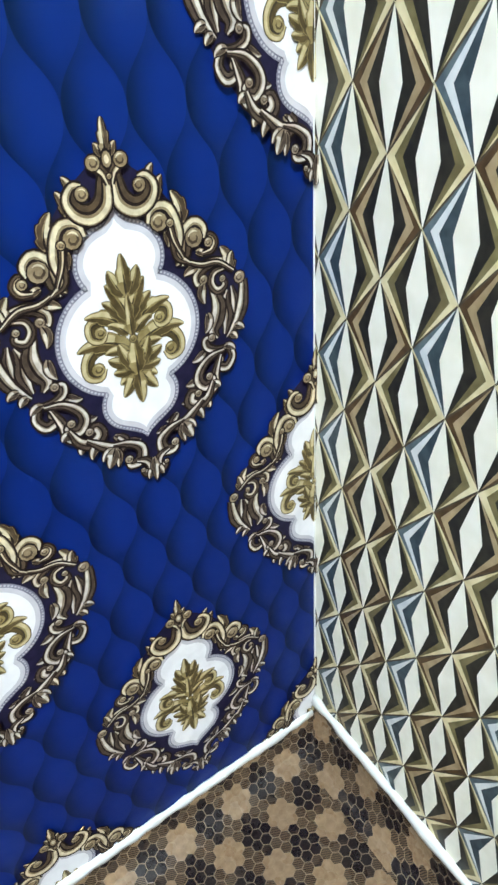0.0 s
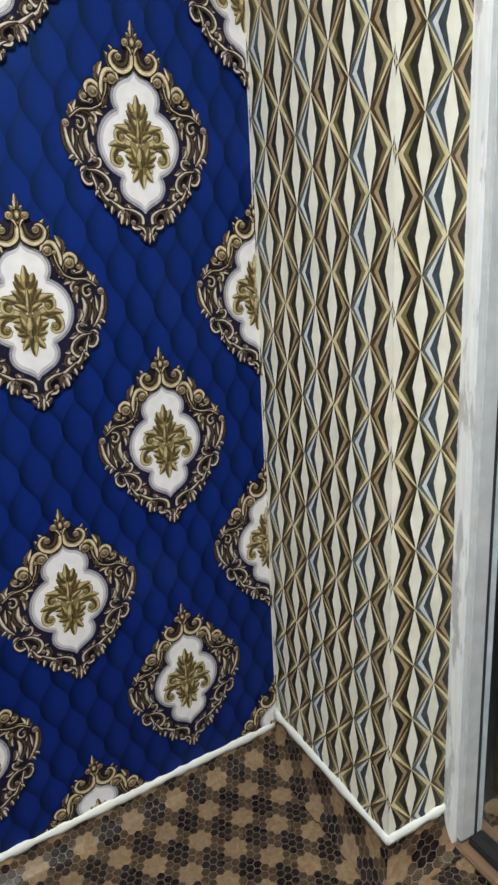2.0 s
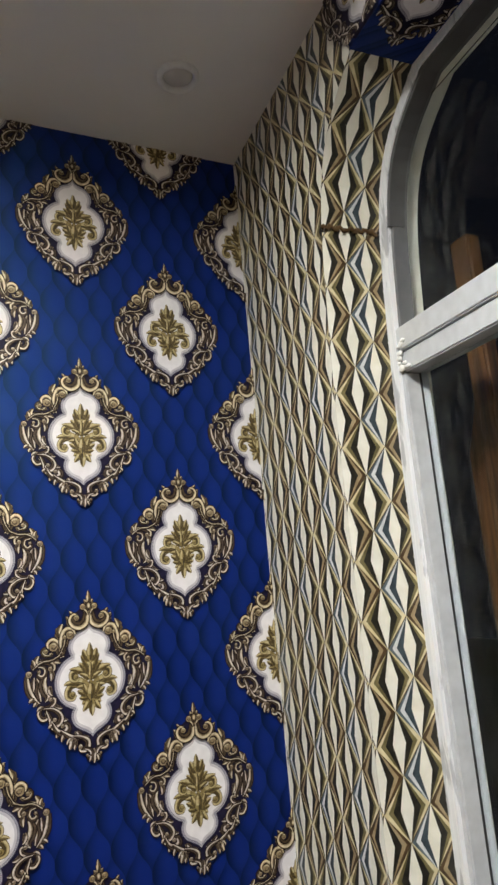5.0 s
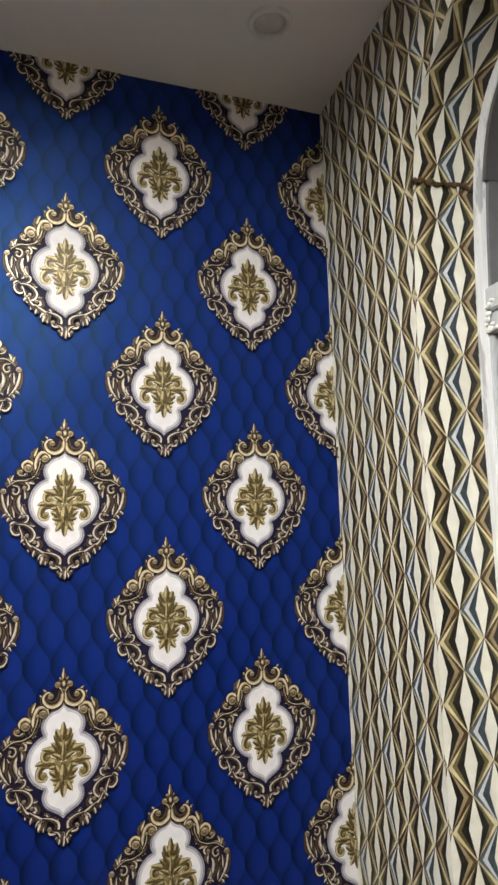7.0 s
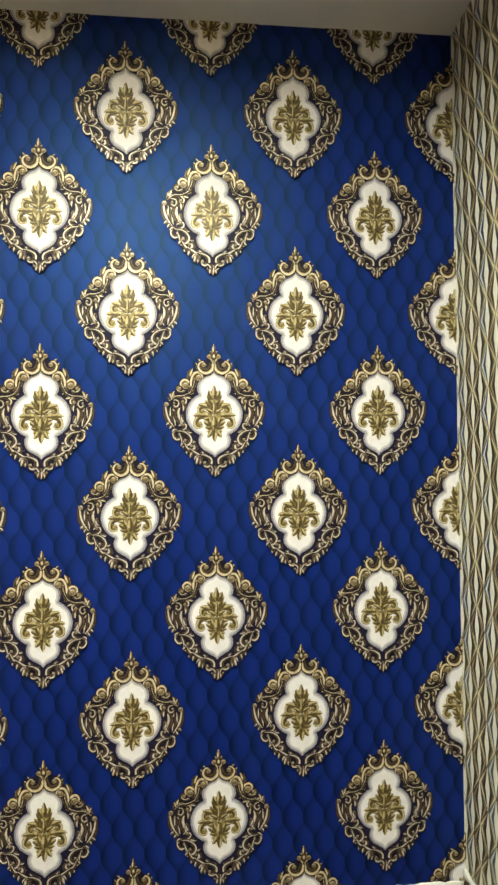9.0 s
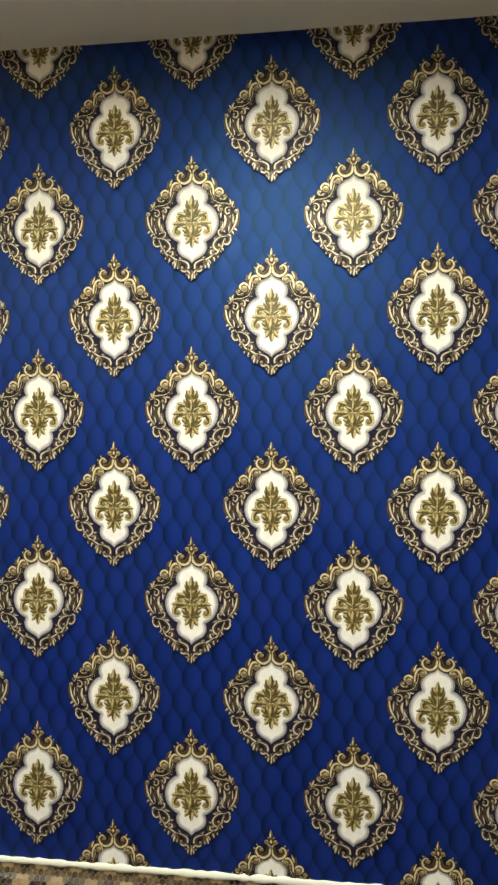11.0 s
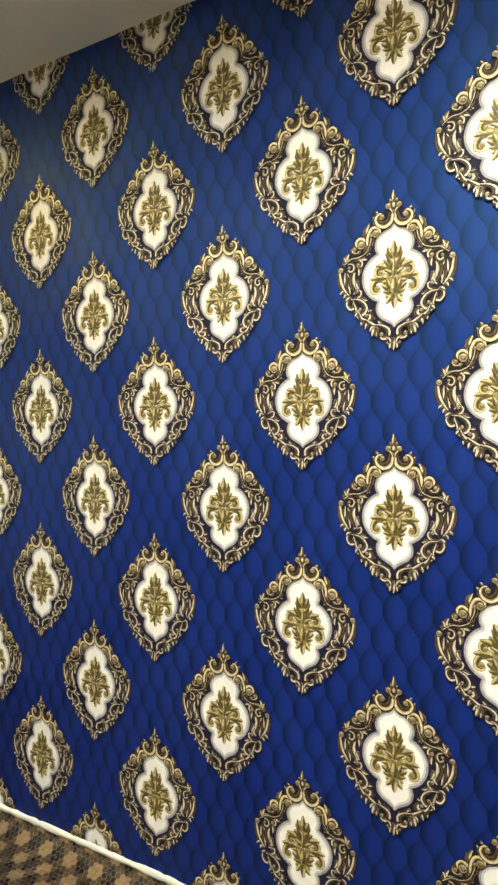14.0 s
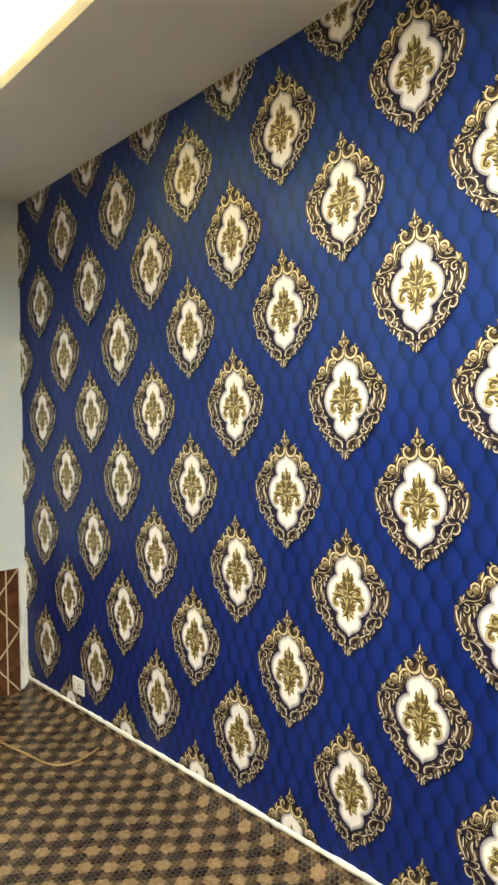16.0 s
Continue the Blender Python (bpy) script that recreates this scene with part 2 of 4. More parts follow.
DARK_PVC = flat_mat("dark_grey_window_profile", (0.10, 0.10, 0.10), 0.4)
YARD_WOOD = timber("brown_varnished_timber")
PVC = flat_mat("white_pvc", (0.56, 0.58, 0.60), 0.35)
GASKET = flat_mat("black_rubber", (0.012, 0.012, 0.012), 0.5)
GLASS = glass_mat()
TILE = print_mat("brown_tile_glaze", (0.075, 0.030, 0.014), (0.13, 0.055, 0.026), 18, 0.2)
TILE_LINE = flat_mat("cream_inlay", (0.55, 0.45, 0.32), 0.4)
PLASTIC = flat_mat("white_plastic", (0.78, 0.78, 0.76), 0.35)
LENS = flat_mat("frosted_lens", (0.62, 0.60, 0.57), 0.3)
DARK = flat_mat("socket_dark", (0.02, 0.02, 0.02), 0.5)
CABLE = flat_mat("beige_cable_jacket", (0.30, 0.20, 0.10), 0.45)
CONCRETE = paint("night_concrete", (0.025, 0.023, 0.021), 0.9, 60, 0.2)
COVE_GLOW = glow_mat("warm_led", (1.0, 0.78, 0.42), 215.0)
LAMP_GLOW = glow_mat("lamp_diffuser", (1.0, 0.92, 0.80), 1.0)

# ---------------------------------------------------------------- mesh helpers


def mesh_of(name, verts, faces, mats, index=None, smooth=False):
    me = bpy.data.meshes.new(name)
    me.from_pydata([tuple(v) for v in verts], [], faces)
    for m in mats:
        me.materials.append(m)
    if index is not None:
        me.polygons.foreach_set("material_index", index)
    if smooth:
        me.polygons.foreach_set("use_smooth", [True] * len(me.polygons))
    me.update()
    return me


def bm_mesh(name, bm, mats, smooth=False):
    me = bpy.data.meshes.new(name)
    bmesh.ops.recalc_face_normals(bm, faces=bm.faces)
    bm.to_mesh(me)
    bm.free()
    for m in mats if isinstance(mats, (list, tuple)) else [mats]:
        me.materials.append(m)
    if smooth:
        me.polygons.foreach_set("use_smooth", [True] * len(me.polygons))
    return me


def part(name, bm, material, parent, label="", smooth=False):
    ob = new(name, bm_mesh(name, bm, material, smooth))
    if parent is not None:
        ob.parent = parent
    if label:
        tagged(ob, label)
    return ob


def box(x0, x1, y0, y1, z0, z1, bevel=0.0, bm=None):
    bm = bm or bmesh.new()
    m = Matrix.LocRotScale(((x0 + x1) / 2, (y0 + y1) / 2, (z0 + z1) / 2), None, (abs(x1 - x0), abs(y1 - y0), abs(z1 - z0)))
    made = bmesh.ops.create_cube(bm, size=1, matrix=m)["verts"]
    if bevel:
        edges = list({e for v in made for e in v.link_edges})
        bmesh.ops.bevel(bm, geom=edges, offset=bevel, segments=2, affect="EDGES")
    return bm


def prism(profile, axis, a, b, bm=None):
    """A closed outline of (u, v) pushed along an axis from a to b. Axis x: (y, z); y: (x, z); z: (x, y)."""
    bm = bm or bmesh.new()
    at = {"x": lambda u, v, w: (w, u, v), "y": lambda u, v, w: (u, w, v), "z": lambda u, v, w: (u, v, w)}[axis]
    lo = [bm.verts.new(at(u, v, a)) for u, v in profile]
    hi = [bm.verts.new(at(u, v, b)) for u, v in profile]
    bm.faces.new(lo)
    bm.faces.new(hi)
    for i in range(len(lo)):
        j = (i + 1) % len(lo)
        bm.faces.new((lo[i], lo[j], hi[j], hi[i]))
    return bm


def arch_line(inset=0.0, steps=3, top=SOFFIT):
    """Left half of the opening's edge, from the floor up the jamb and round the haunch, as (y, z)."""
    pts = [Vector((PIER, 0.0))]
    h = [Vector(p) for p in HAUNCH]
    h = [h[0] * 2 - h[1]] + h + [h[-1] * 2 - h[-2]]
    for i in range(1, len(h) - 2):
        p = h[i - 1:i + 3]
        for k in range(steps):
            t = k / steps
            pts.append(0.5 * (2 * p[1] + (p[2] - p[0]) * t + (2 * p[0] - 5 * p[1] + 4 * p[2] - p[3]) * t * t + (3 * p[1] - p[0] - 3 * p[2] + p[3]) * t ** 3))
    pts.append(h[-2])
    out = []
    for i, p in enumerate(pts):
        d = (pts[min(i + 1, len(pts) - 1)] - pts[max(i - 1, 0)]).normalized()
        out.append((p.x - d.y * inset, p.y + d.x * inset))
    out[0] = (out[0][0], 0.0)
    return out


FAR_JAMB = -2.45
MID = (PIER + FAR_JAMB) / 2


def opening(inset=0.0):
    left = arch_line(inset)
    return left + [(2 * MID - y, z) for y, z in reversed(left)]


def bead(pts, r, name, parent, seed):
    """An uneven bead of white sealant along a line."""
    rnd = random.Random(seed)
    bm = bmesh.new()
    rings = []
    total = len(pts)
    for i, p in enumerate(pts):
        a = pts[min(i + 1, total - 1)] - pts[max(i - 1, 0)]
        a.normalize()
        side = a.cross(Vector((0, 0, 1)) if abs(a.z) < 0.9 else Vector((0, 1, 0))).normalized()
        up = side.cross(a)
        rr = r * rnd.uniform(0.72, 1.24)
        rings.append([bm.verts.new(p + side * (math.cos(k * math.pi / 4) * rr * 0.45) + up * (math.sin(k * math.pi / 4) * rr)) for k in range(8)])
    for ra, rb in zip(rings, rings[1:]):
        for k in range(8):
            bm.faces.new((ra[k], ra[(k + 1) % 8], rb[(k + 1) % 8], rb[k]))
    bm.faces.new(rings[0])
    bm.faces.new(rings[-1])
    ob = new(name, bm_mesh(name, bm, CAULK, True))
    return tagged(ob, "uneven white sealant bead along the wall foot", "trim", kind="structure")


# ---------------------------------------------------------------- walls, floor, ceiling
wall_north = tagged(new("wall_north", bm_mesh("wall_north", box(LEFT - 0.15, 0.45, 0.0, 0.15, -0.1, 3.05), QUILT)),
                    "wall papered in deep blue quilted print with gold medallions", "wall", kind="structure")
wall_west = tagged(new("wall_west", bm_mesh("wall_west", box(LEFT - 0.15, LEFT, BACK, 0.0, -0.1, 3.05), WALL_PAINT)),
                   "plain white painted wall above brown tiles", "wall", kind="structure")
wall_south = tagged(new("wall_south", bm_mesh("wall_south", box(LEFT - 0.15, 0.45, BACK - 0.15, BACK, -0.1, 3.05), BROWN_PAINT)),
                    "plain brown painted wall", "wall", kind="structure")

# pier wall with the arched opening, closed above by a lintel
bm = bmesh.new()
half = [(0.04, -0.1), (0.04, 3.05), (MID, 3.05)] + [(MID, SOFFIT)] + list(reversed(arch_line())) + [(PIER, -0.1)]
prism(half, "x", CORNER, JAMB + 0.12, bm)
prism([(BACK - 0.06, -0.1), (BACK - 0.06, 3.05), (MID, 3.05), (MID, SOFFIT)] + [(2 * MID - y, z) for y, z in reversed(arch_line())] + [(FAR_JAMB, -0.1)],
      "x", CORNER, JAMB + 0.12, bm)
wall_east = tagged(new("wall_east", bm_mesh("wall_east", bm, F_CREAM)), "wall pier with an arched window opening, papered in ivory facets", "wall", kind="structure")
wall_east.matrix_world = SKEW


def facet_paper(name, width, z0, z1, a0, zref, to_world, keep=None):
    """Printed lattice of elongated rhombs: each has an ivory lens between two chevrons of three bands.
    Node columns come in a cycle of three with gold, brown or pale blue chevrons."""
    a, b = 0.0589, 0.1325
    sides = {0: ("gold", "brown"), 1: ("gold", "gold"), 2: ("brown", "blue")}
    lifted = []
    bands = {"gold": (4, 3, 9), "brown": (5, 6, 9), "blue": (8, 7, 1)}
    bm = bmesh.new()

    def face(pts, m):
        f = bm.faces.new([bm.verts.new((u, v, 0)) for u, v in pts])
        f.material_index = m

    for i in range(math.floor(-a0 / a) - 1, math.ceil((width - a0) / a) + 2):
        u = a0 + i * a
        for j in range(int((z0 - zref) / b) - 2, int((z1 - zref) / b) + 2):
            zb = zref + b * (j + (0.5 if i % 2 else 0.0))
            top, bot, mid = (u, zb + b), (u, zb), zb + b / 2
            left, right = sides[(i - 1) % 3][1], sides[(i + 1) % 3][0]
            fr = (0.0, 0.20, 0.40, 0.71)
            for kind, sgn in ((left, -1), (right, 1)):
                for k in range(3):
                    p0 = (u + sgn * a * (1 - fr[k]), mid)
                    p1 = (u + sgn * a * (1 - fr[k + 1]), mid)
                    face([top, p0, p1], bands[kind][k])
                    face([bot, p1, p0], bands[kind][k])
            e = a * (1 - fr[3])
            face([top, (u + e, mid), bot, (u - e, mid)], 0)
            # creases along the two lower edges of the rhomb, one dark and one pale
            for sgn in (-1, 1):
                q = (u + sgn * a, mid)
                n = Vector((q[1] - bot[1], -(q[0] - bot[0]))).normalized() * 0.0012
                line_of = [(bot[0] + n.x, bot[1] + n.y), (q[0] + n.x, q[1] + n.y), (q[0] - n.x, q[1] - n.y), (bot[0] - n.x, bot[1] - n.y)]
                face(line_of, 2 if sgn > 0 else 4)
                lifted.append(len(bm.faces) - 1)
    bm.faces.ensure_lookup_table()
    for k in lifted:
        for v in bm.faces[k].verts:
            v.co.z = 0.0004
    for co, no in (((0, 0, 0), (-1, 0, 0)), ((width, 0, 0), (1, 0, 0)), ((0, z0, 0), (0, -1, 0)), ((0, z1, 0), (0, 1, 0))):
        geom = list(bm.verts) + list(bm.edges) + list(bm.faces)
        bmesh.ops.bisect_plane(bm, geom=geom, plane_co=co, plane_no=no, clear_outer=True)
    if keep:
        keep(bm)
    for v in bm.verts:
        v.co = to_world(v.co.x, v.co.y, v.co.z)
    me = bpy.data.meshes.new(name)
    bm.to_mesh(me)
    bm.free()
    for m in (F_CREAM, F_STEEL, F_LINE, F_OLIVE, F_SAND, F_BROWN, F_TAN, F_SKY, F_DENIM, F_UMBER):
        me.materials.append(m)
    return me


# paper on the pier: jamb part, then haunch part cut strip by strip along the curve
def pier_paper():
    lift = 0.0012
    me = facet_paper("facet_paper", -PIER, 0.095, CEIL, 0.068, 1.322 - 4 * 0.1325, lambda u, v, w: (CORNER - lift - w, -u, v))
    ob = new("facet_paper", me)
    ob.parent = wall_east
    tagged(ob, "ivory, gold and slate faceted print wallpaper")
    # above the springing the paper runs on to the curve
    full = facet_paper("facet_paper", 0.2535, SPRING, CEIL, 0.068 + PIER, 1.322 - 4 * 0.1325,
                       lambda u, v, w: (CORNER - lift - w, PIER - u, v), haunch_cut)
    new("facet_paper", full).parent = wall_east


def haunch_cut(bm):
    """Cut away what lies inside the curve, by splitting along each chord."""
    arc = [(-y + PIER, z) for y, z in arch_line()[1:]]
    for (u0, z0), (u1, z1) in zip(arc, arc[1:]):
        d = Vector((u1 - u0, z1 - z0, 0)).normalized()
        bmesh.ops.bisect_plane(bm, geom=list(bm.verts) + list(bm.edges) + list(bm.faces), plane_co=(u0, z0, 0), plane_no=(d.y, -d.x, 0))
    us, zs = [p[0] for p in arc], [p[1] for p in arc]
    gone = []
    for f in bm.faces:
        c = f.calc_center_median()
        if c.y < SOFFIT and c.x > float(np.interp(c.y, zs, us)) + 1e-5:
            gone.append(f)
    bmesh.ops.delete(bm, geom=gone, context="FACES")


pier_paper()

# paper on the reveal, following the jamb and the haunch
def reveal_paper():
    lift = 0.0012
    arc = arch_line()
    lens = [0.0]
    for (ya, za), (yb, zb) in zip(arc, arc[1:]):
        lens.append(lens[-1] + math.hypot(yb - ya, zb - za))

    def bend(u, v, w):
        k = max(i for i in range(len(lens) - 1) if lens[i] <= max(v, 0.0) + 1e-9)
        f = (v - lens[k]) / (lens[k + 1] - lens[k])
        y = arc[k][0] + (arc[k + 1][0] - arc[k][0]) * f
        z = arc[k][1] + (arc[k + 1][1] - arc[k][1]) * f
        d = Vector((arc[k + 1][0] - arc[k][0], arc[k + 1][1] - arc[k][1])).normalized()
        return (CORNER - lift + u, y - d.y * (lift + w), z + d.x * (lift + w))

    def cuts(bm):
        for L in lens[1:-1]:
            bmesh.ops.bisect_plane(bm, geom=list(bm.verts) + list(bm.edges) + list(bm.faces), plane_co=(0, L, 0), plane_no=(0, 1, 0))

    me = facet_paper("facet_paper", JAMB - CORNER + lift, 0.095, lens[-1], 0.064 - 2 * 0.0589, 0.648 - 0.1325 * 4, bend, cuts)
    ob = new("facet_paper", me)
    ob.parent = wall_east


reveal_paper()

# torn, wrinkled seam of the reveal paper
rs = random.Random(31)
seam = bead([Vector((CORNER - 0.004 + i * 0.0076, -0.523 + rs.uniform(-0.003, 0.002), 2.322 + rs.uniform(-0.006, 0.006))) for i in range(22)], 0.007, "paper_seam", None, 9)
seam.data.materials[0] = F_BROWN
seam.matrix_world = SKEW
tagged(seam, "wrinkled dark seam in the faceted paper", "trim")

# blue paper on the lintel over the window
bm = box(CORNER - 0.003, CORNER - 0.0005, FAR_JAMB + 0.25, PIER - 0.2505, SOFFIT - 0.003, CEIL)
box(CORNER - 0.0005, JAMB + 0.01, FAR_JAMB + 0.25, PIER - 0.2505, SOFFIT - 0.003, SOFFIT - 0.0008, bm=bm)
part("lintel_paper", bm, QUILT, wall_east, "deep blue paper on the lintel")


def floor_mesh():
    """Flat sheet plus the edges that curl up against the walls; the print runs on over the curl."""
    bm = bmesh.new()
    uvl = bm.loops.layers.uv.new("metres")

    def quad(ps, uvs):
        f = bm.faces.new([bm.verts.new(p) for p in ps])
        f.smooth = True
        for lp, w in zip(f.loops, uvs):
            lp[uvl].uv = w

    def flat(x0, x1, y0, y1):
        nx, ny = max(1, int((x1 - x0) / 0.5)), max(1, int((y1 - y0) / 0.5))
        for i in range(nx):
            for j in range(ny):
                xa, xb = x0 + (x1 - x0) * i / nx, x0 + (x1 - x0) * (i + 1) / nx
                ya, yb = y0 + (y1 - y0) * j / ny, y0 + (y1 - y0) * (j + 1) / ny
                quad([(xa, ya, 0), (xb, ya, 0), (xb, yb, 0), (xa, yb, 0)], [(xa, ya), (xb, ya), (xb, yb), (xa, yb)])

    flat(LEFT, CORNER, BACK, 0.0)
    flat(CORNER, 0.40, FAR_JAMB, PIER)

    def curl(n, reach, rise):
        """Profile of the curl: (distance from the wall, height, length along the sheet beyond the flat)."""
        out, run = [], 0.0
        for i in range(n + 1):
            a = math.pi / 2 * i / n
            d, h = reach * (1 - math.sin(a)) + 0.003, rise * (1 - math.cos(a)) + 0.0015
            if out:
                run += math.hypot(d - out[-1][0], h - out[-1][1])
            out.append((d, h, run))
        return out

    pr = curl(8, 0.085, 0.066)
    for (d0, h0, r0), (d1, h1, r1) in zip(pr, pr[1:]):
        n = 40
        for i in range(n):
            xa, xb = LEFT + (CORNER - LEFT) * i / n, LEFT + (CORNER - LEFT) * (i + 1) / n
            base = -0.088
            quad([(xa, -d0, h0), (xb, -d0, h0), (xb, -d1, h1), (xa, -d1, h1)], [(xa, base + r0), (xb, base + r0), (xb, base + r1), (xa, base + r1)])
    def skewed(ps, uvs):
        quad([SKEW @ Vector(p) for p in ps], uvs)

    pr = curl(8, 0.06, 0.092)
    for (d0, h0, r0), (d1, h1, r1) in zip(pr, pr[1:]):
        base = CORNER - 0.063
        skewed([(CORNER - d0, PIER - d0, h0), (CORNER - d0, 0, h0), (CORNER - d1, 0, h1), (CORNER - d1, PIER - d1, h1)],
             [(base + r0, PIER), (base + r0, 0), (base + r1, 0), (base + r1, PIER)])
        skewed([(CORNER - d0, PIER - d0, h0), (JAMB + 0.1, PIER - d0, h0), (JAMB + 0.1, PIER - d1, h1), (CORNER - d1, PIER - d1, h1)],
             [(0, PIER + r0), (0.2, PIER + r0), (0.2, PIER + r1), (0, PIER + r1)])
    me = bpy.data.meshes.new("floor")
    bm.to_mesh(me)
    bm.free()
    me.materials.append(VINYL)
    return me


floor = tagged(new("floor", floor_mesh()), "brown hexagon plaid sheet vinyl curling up at the walls", "floor", kind="structure")
floor_slab = tagged(new("floor_slab", bm_mesh("floor_slab", box(LEFT - 0.15, 0.45, BACK - 0.15, 0.15, -0.25, -0.1), CONCRETE)), "concrete floor slab under the vinyl", "floor", kind="structure")


def line(a, b, step=0.02):
    a, b = Vector(a), Vector(b)
    n = max(2, int((b - a).length / step))
    return [a.lerp(b, i / n) for i in range(n + 1)]


bead(line((LEFT + 0.01, -0.004, 0.072), (CORNER - 0.012, -0.004, 0.066)), 0.0125, "trim", None, 1)
bead(line((CORNER - 0.006, -0.004, 0.103), (CORNER - 0.005, PIER - 0.004, 0.092)), 0.0145, "trim", None, 2).matrix_world = SKEW
bead(line((CORNER - 0.006, PIER - 0.004, 0.092), (JAMB + 0.01, PIER - 0.004, 0.096)), 0.0145, "trim", None, 3).matrix_world = SKEW


# raw paper edge where the two papers meet
bead(line((CORNER - 0.0035, -0.002, 0.10), (CORNER - 0.003, -0.002, CEIL - 0.002), 0.06), 0.0019, "trim", None, 5)


def ceiling_mesh():
    x0, x1, y0, y1 = TRAY
    bm = bmesh.new()
    t = 0.015
    for a in ((LEFT, x0, BACK, 0.0), (x1, CORNER + 0.0, BACK, 0.0), (x0, x1, BACK, y0), (x0, x1, y1, 0.0)):
        box(a[0], a[1], a[2], a[3], CEIL, CEIL + t, bm=bm)
    box(LEFT - 0.15, 0.45, BACK - 0.15, 0.15, 3.0, 3.12, bm=bm)
    for a in ((x0 - 0.17, x0 - 0.15, y0 - 0.17, y1 + 0.17), (x1 + 0.15, x1 + 0.17, y0 - 0.17, y1 + 0.17),
              (x0 - 0.15, x1 + 0.15, y0 - 0.17, y0 - 0.15), (x0 - 0.15, x1 + 0.15, y1 + 0.15, y1 + 0.17)):
        box(*a, CEIL + t, 3.0, bm=bm)
    for a in ((x0 - 0.014, x0, y0 - 0.014, y1 + 0.014), (x1, x1 + 0.014, y0 - 0.014, y1 + 0.014), (x0, x1, y0 - 0.014, y0), (x0, x1, y1, y1 + 0.014)):
        box(*a, CEIL + 0.0005, CEIL + 0.055, bm=bm)
    return bm_mesh("ceiling", bm, CEIL_PAINT)


tagged(new("ceiling", ceiling_mesh()), "white ceiling with a lit tray recess", "ceiling", kind="structure")


def led_strips():
    x0, x1, y0, y1 = TRAY
    e = 0.09
    base = tagged(new("cove_light"), "warm white strip light hidden on the tray ledge", "strip light")
    base.location = ((x0 + x1) / 2, (y0 + y1) / 2, CEIL + 0.016)
    for a in ((x0 - e, x1 + e, y1 + e, y1 + e + 0.012), (x0 - e, x1 + e, y0 - e - 0.012, y0 - e),
              (x0 - e - 0.012, x0 - e, y0 - e, y1 + e), (x1 + e, x1 + e + 0.012, y0 - e, y1 + e)):
        b = part("strip", box(*a, CEIL + 0.016, CEIL + 0.024, 0.002), COVE_GLOW, base)
        b.matrix_parent_inverse = Matrix.Translation(base.location).inverted()


led_strips()


def rounded_disc(r, h, z, seg=40, inner=0.0):
    bm = bmesh.new()
    bmesh.ops.create_cone(bm, segments=seg, radius1=r * 0.96, radius2=r, depth=h, cap_ends=True, matrix=pose(0, 0, z))
    return bm


# lamps in the tray, out of view; the second is added as fill
for lx, ly, share in LAMPS:
    lamp = tagged(new("ceiling_lamp"), "unseen round flat ceiling lamp with a white diffuser", "ceiling lamp", "lamps in the tray")
    lamp.location = (lx, ly, 3.0)
    part("housing", rounded_disc(0.27, 0.06, -0.03), PLASTIC, lamp)
    part("diffuser", rounded_disc(0.24, 0.03, -0.075), LAMP_GLOW, lamp)


def downlight():
    base = tagged(new("downlight"), "unlit white recessed downlight in the ceiling", "downlight")
    bm = bmesh.new()
    prof = [(0.058, 0.0), (0.057, -0.010), (0.051, -0.016), (0.045, -0.014), (0.041, -0.004), (0.038, 0.006)]
    seg = 40
    rings = [[bm.verts.new((r * math.cos(2 * math.pi * k / seg), r * math.sin(2 * math.pi * k / seg), z)) for k in range(seg)] for r, z in prof]
    for ra, rb in zip(rings, rings[1:]):
        for k in range(seg):
            bm.faces.new((ra[k], ra[(k + 1) % seg], rb[(k + 1) % seg], rb[k]))
    part("trim_ring", bm, PLASTIC, base, smooth=True)
    bm = bmesh.new()
    bmesh.ops.create_uvsphere(bm, u_segments=24, v_segments=8, radius=0.040, matrix=Matrix.Diagonal((1, 1, 0.18, 1)))
    part("lens", bm, LENS, base, smooth=True)
    base.location = (-0.296, -0.316, CEIL)
    return base


downlight()

# ---------------------------------------------------------------- window
window = tagged(new("window_1"), "arched white window with dark night glass and a transom", "window", kind="structure")
window.matrix_world = SKEW


def ring(inset0, inset1, x0, x1):
    a, b = opening(inset0), opening(inset1)
    bm = bmesh.new()
    vs = []
    for x in (x0, x1):
        vs.append(([bm.verts.new((x, y, z)) for y, z in a], [bm.verts.new((x, y, z)) for y, z in b]))
    n = len(a)
    for i in range(n - 1):
        for o, c, flip in ((vs[0][0], vs[0][1], 0), (vs[1][0], vs[1][1], 1)):
            bm.faces.new((o[i], o[i + 1], c[i + 1], c[i]))
        bm.faces.new((vs[0][0][i], vs[0][0][i + 1], vs[1][0][i + 1], vs[1][0][i]))
        bm.faces.new((vs[0][1][i], vs[0][1][i + 1], vs[1][1][i + 1], vs[1][1][i]))
    for k in (0, n - 1):
        bm.faces.new((vs[0][0][k], vs[0][1][k], vs[1][1][k], vs[1][0][k]))
    return bm


part("surround", ring(-0.004, 0.032, JAMB, JAMB + 0.05), FRAME_PAINT, window, "thickly brushed white surround")
part("window_frame", ring(0.030, 0.042, JAMB + 0.014, JAMB + 0.058), GREY_PVC, window)
T0, T1 = 1.950, 2.064


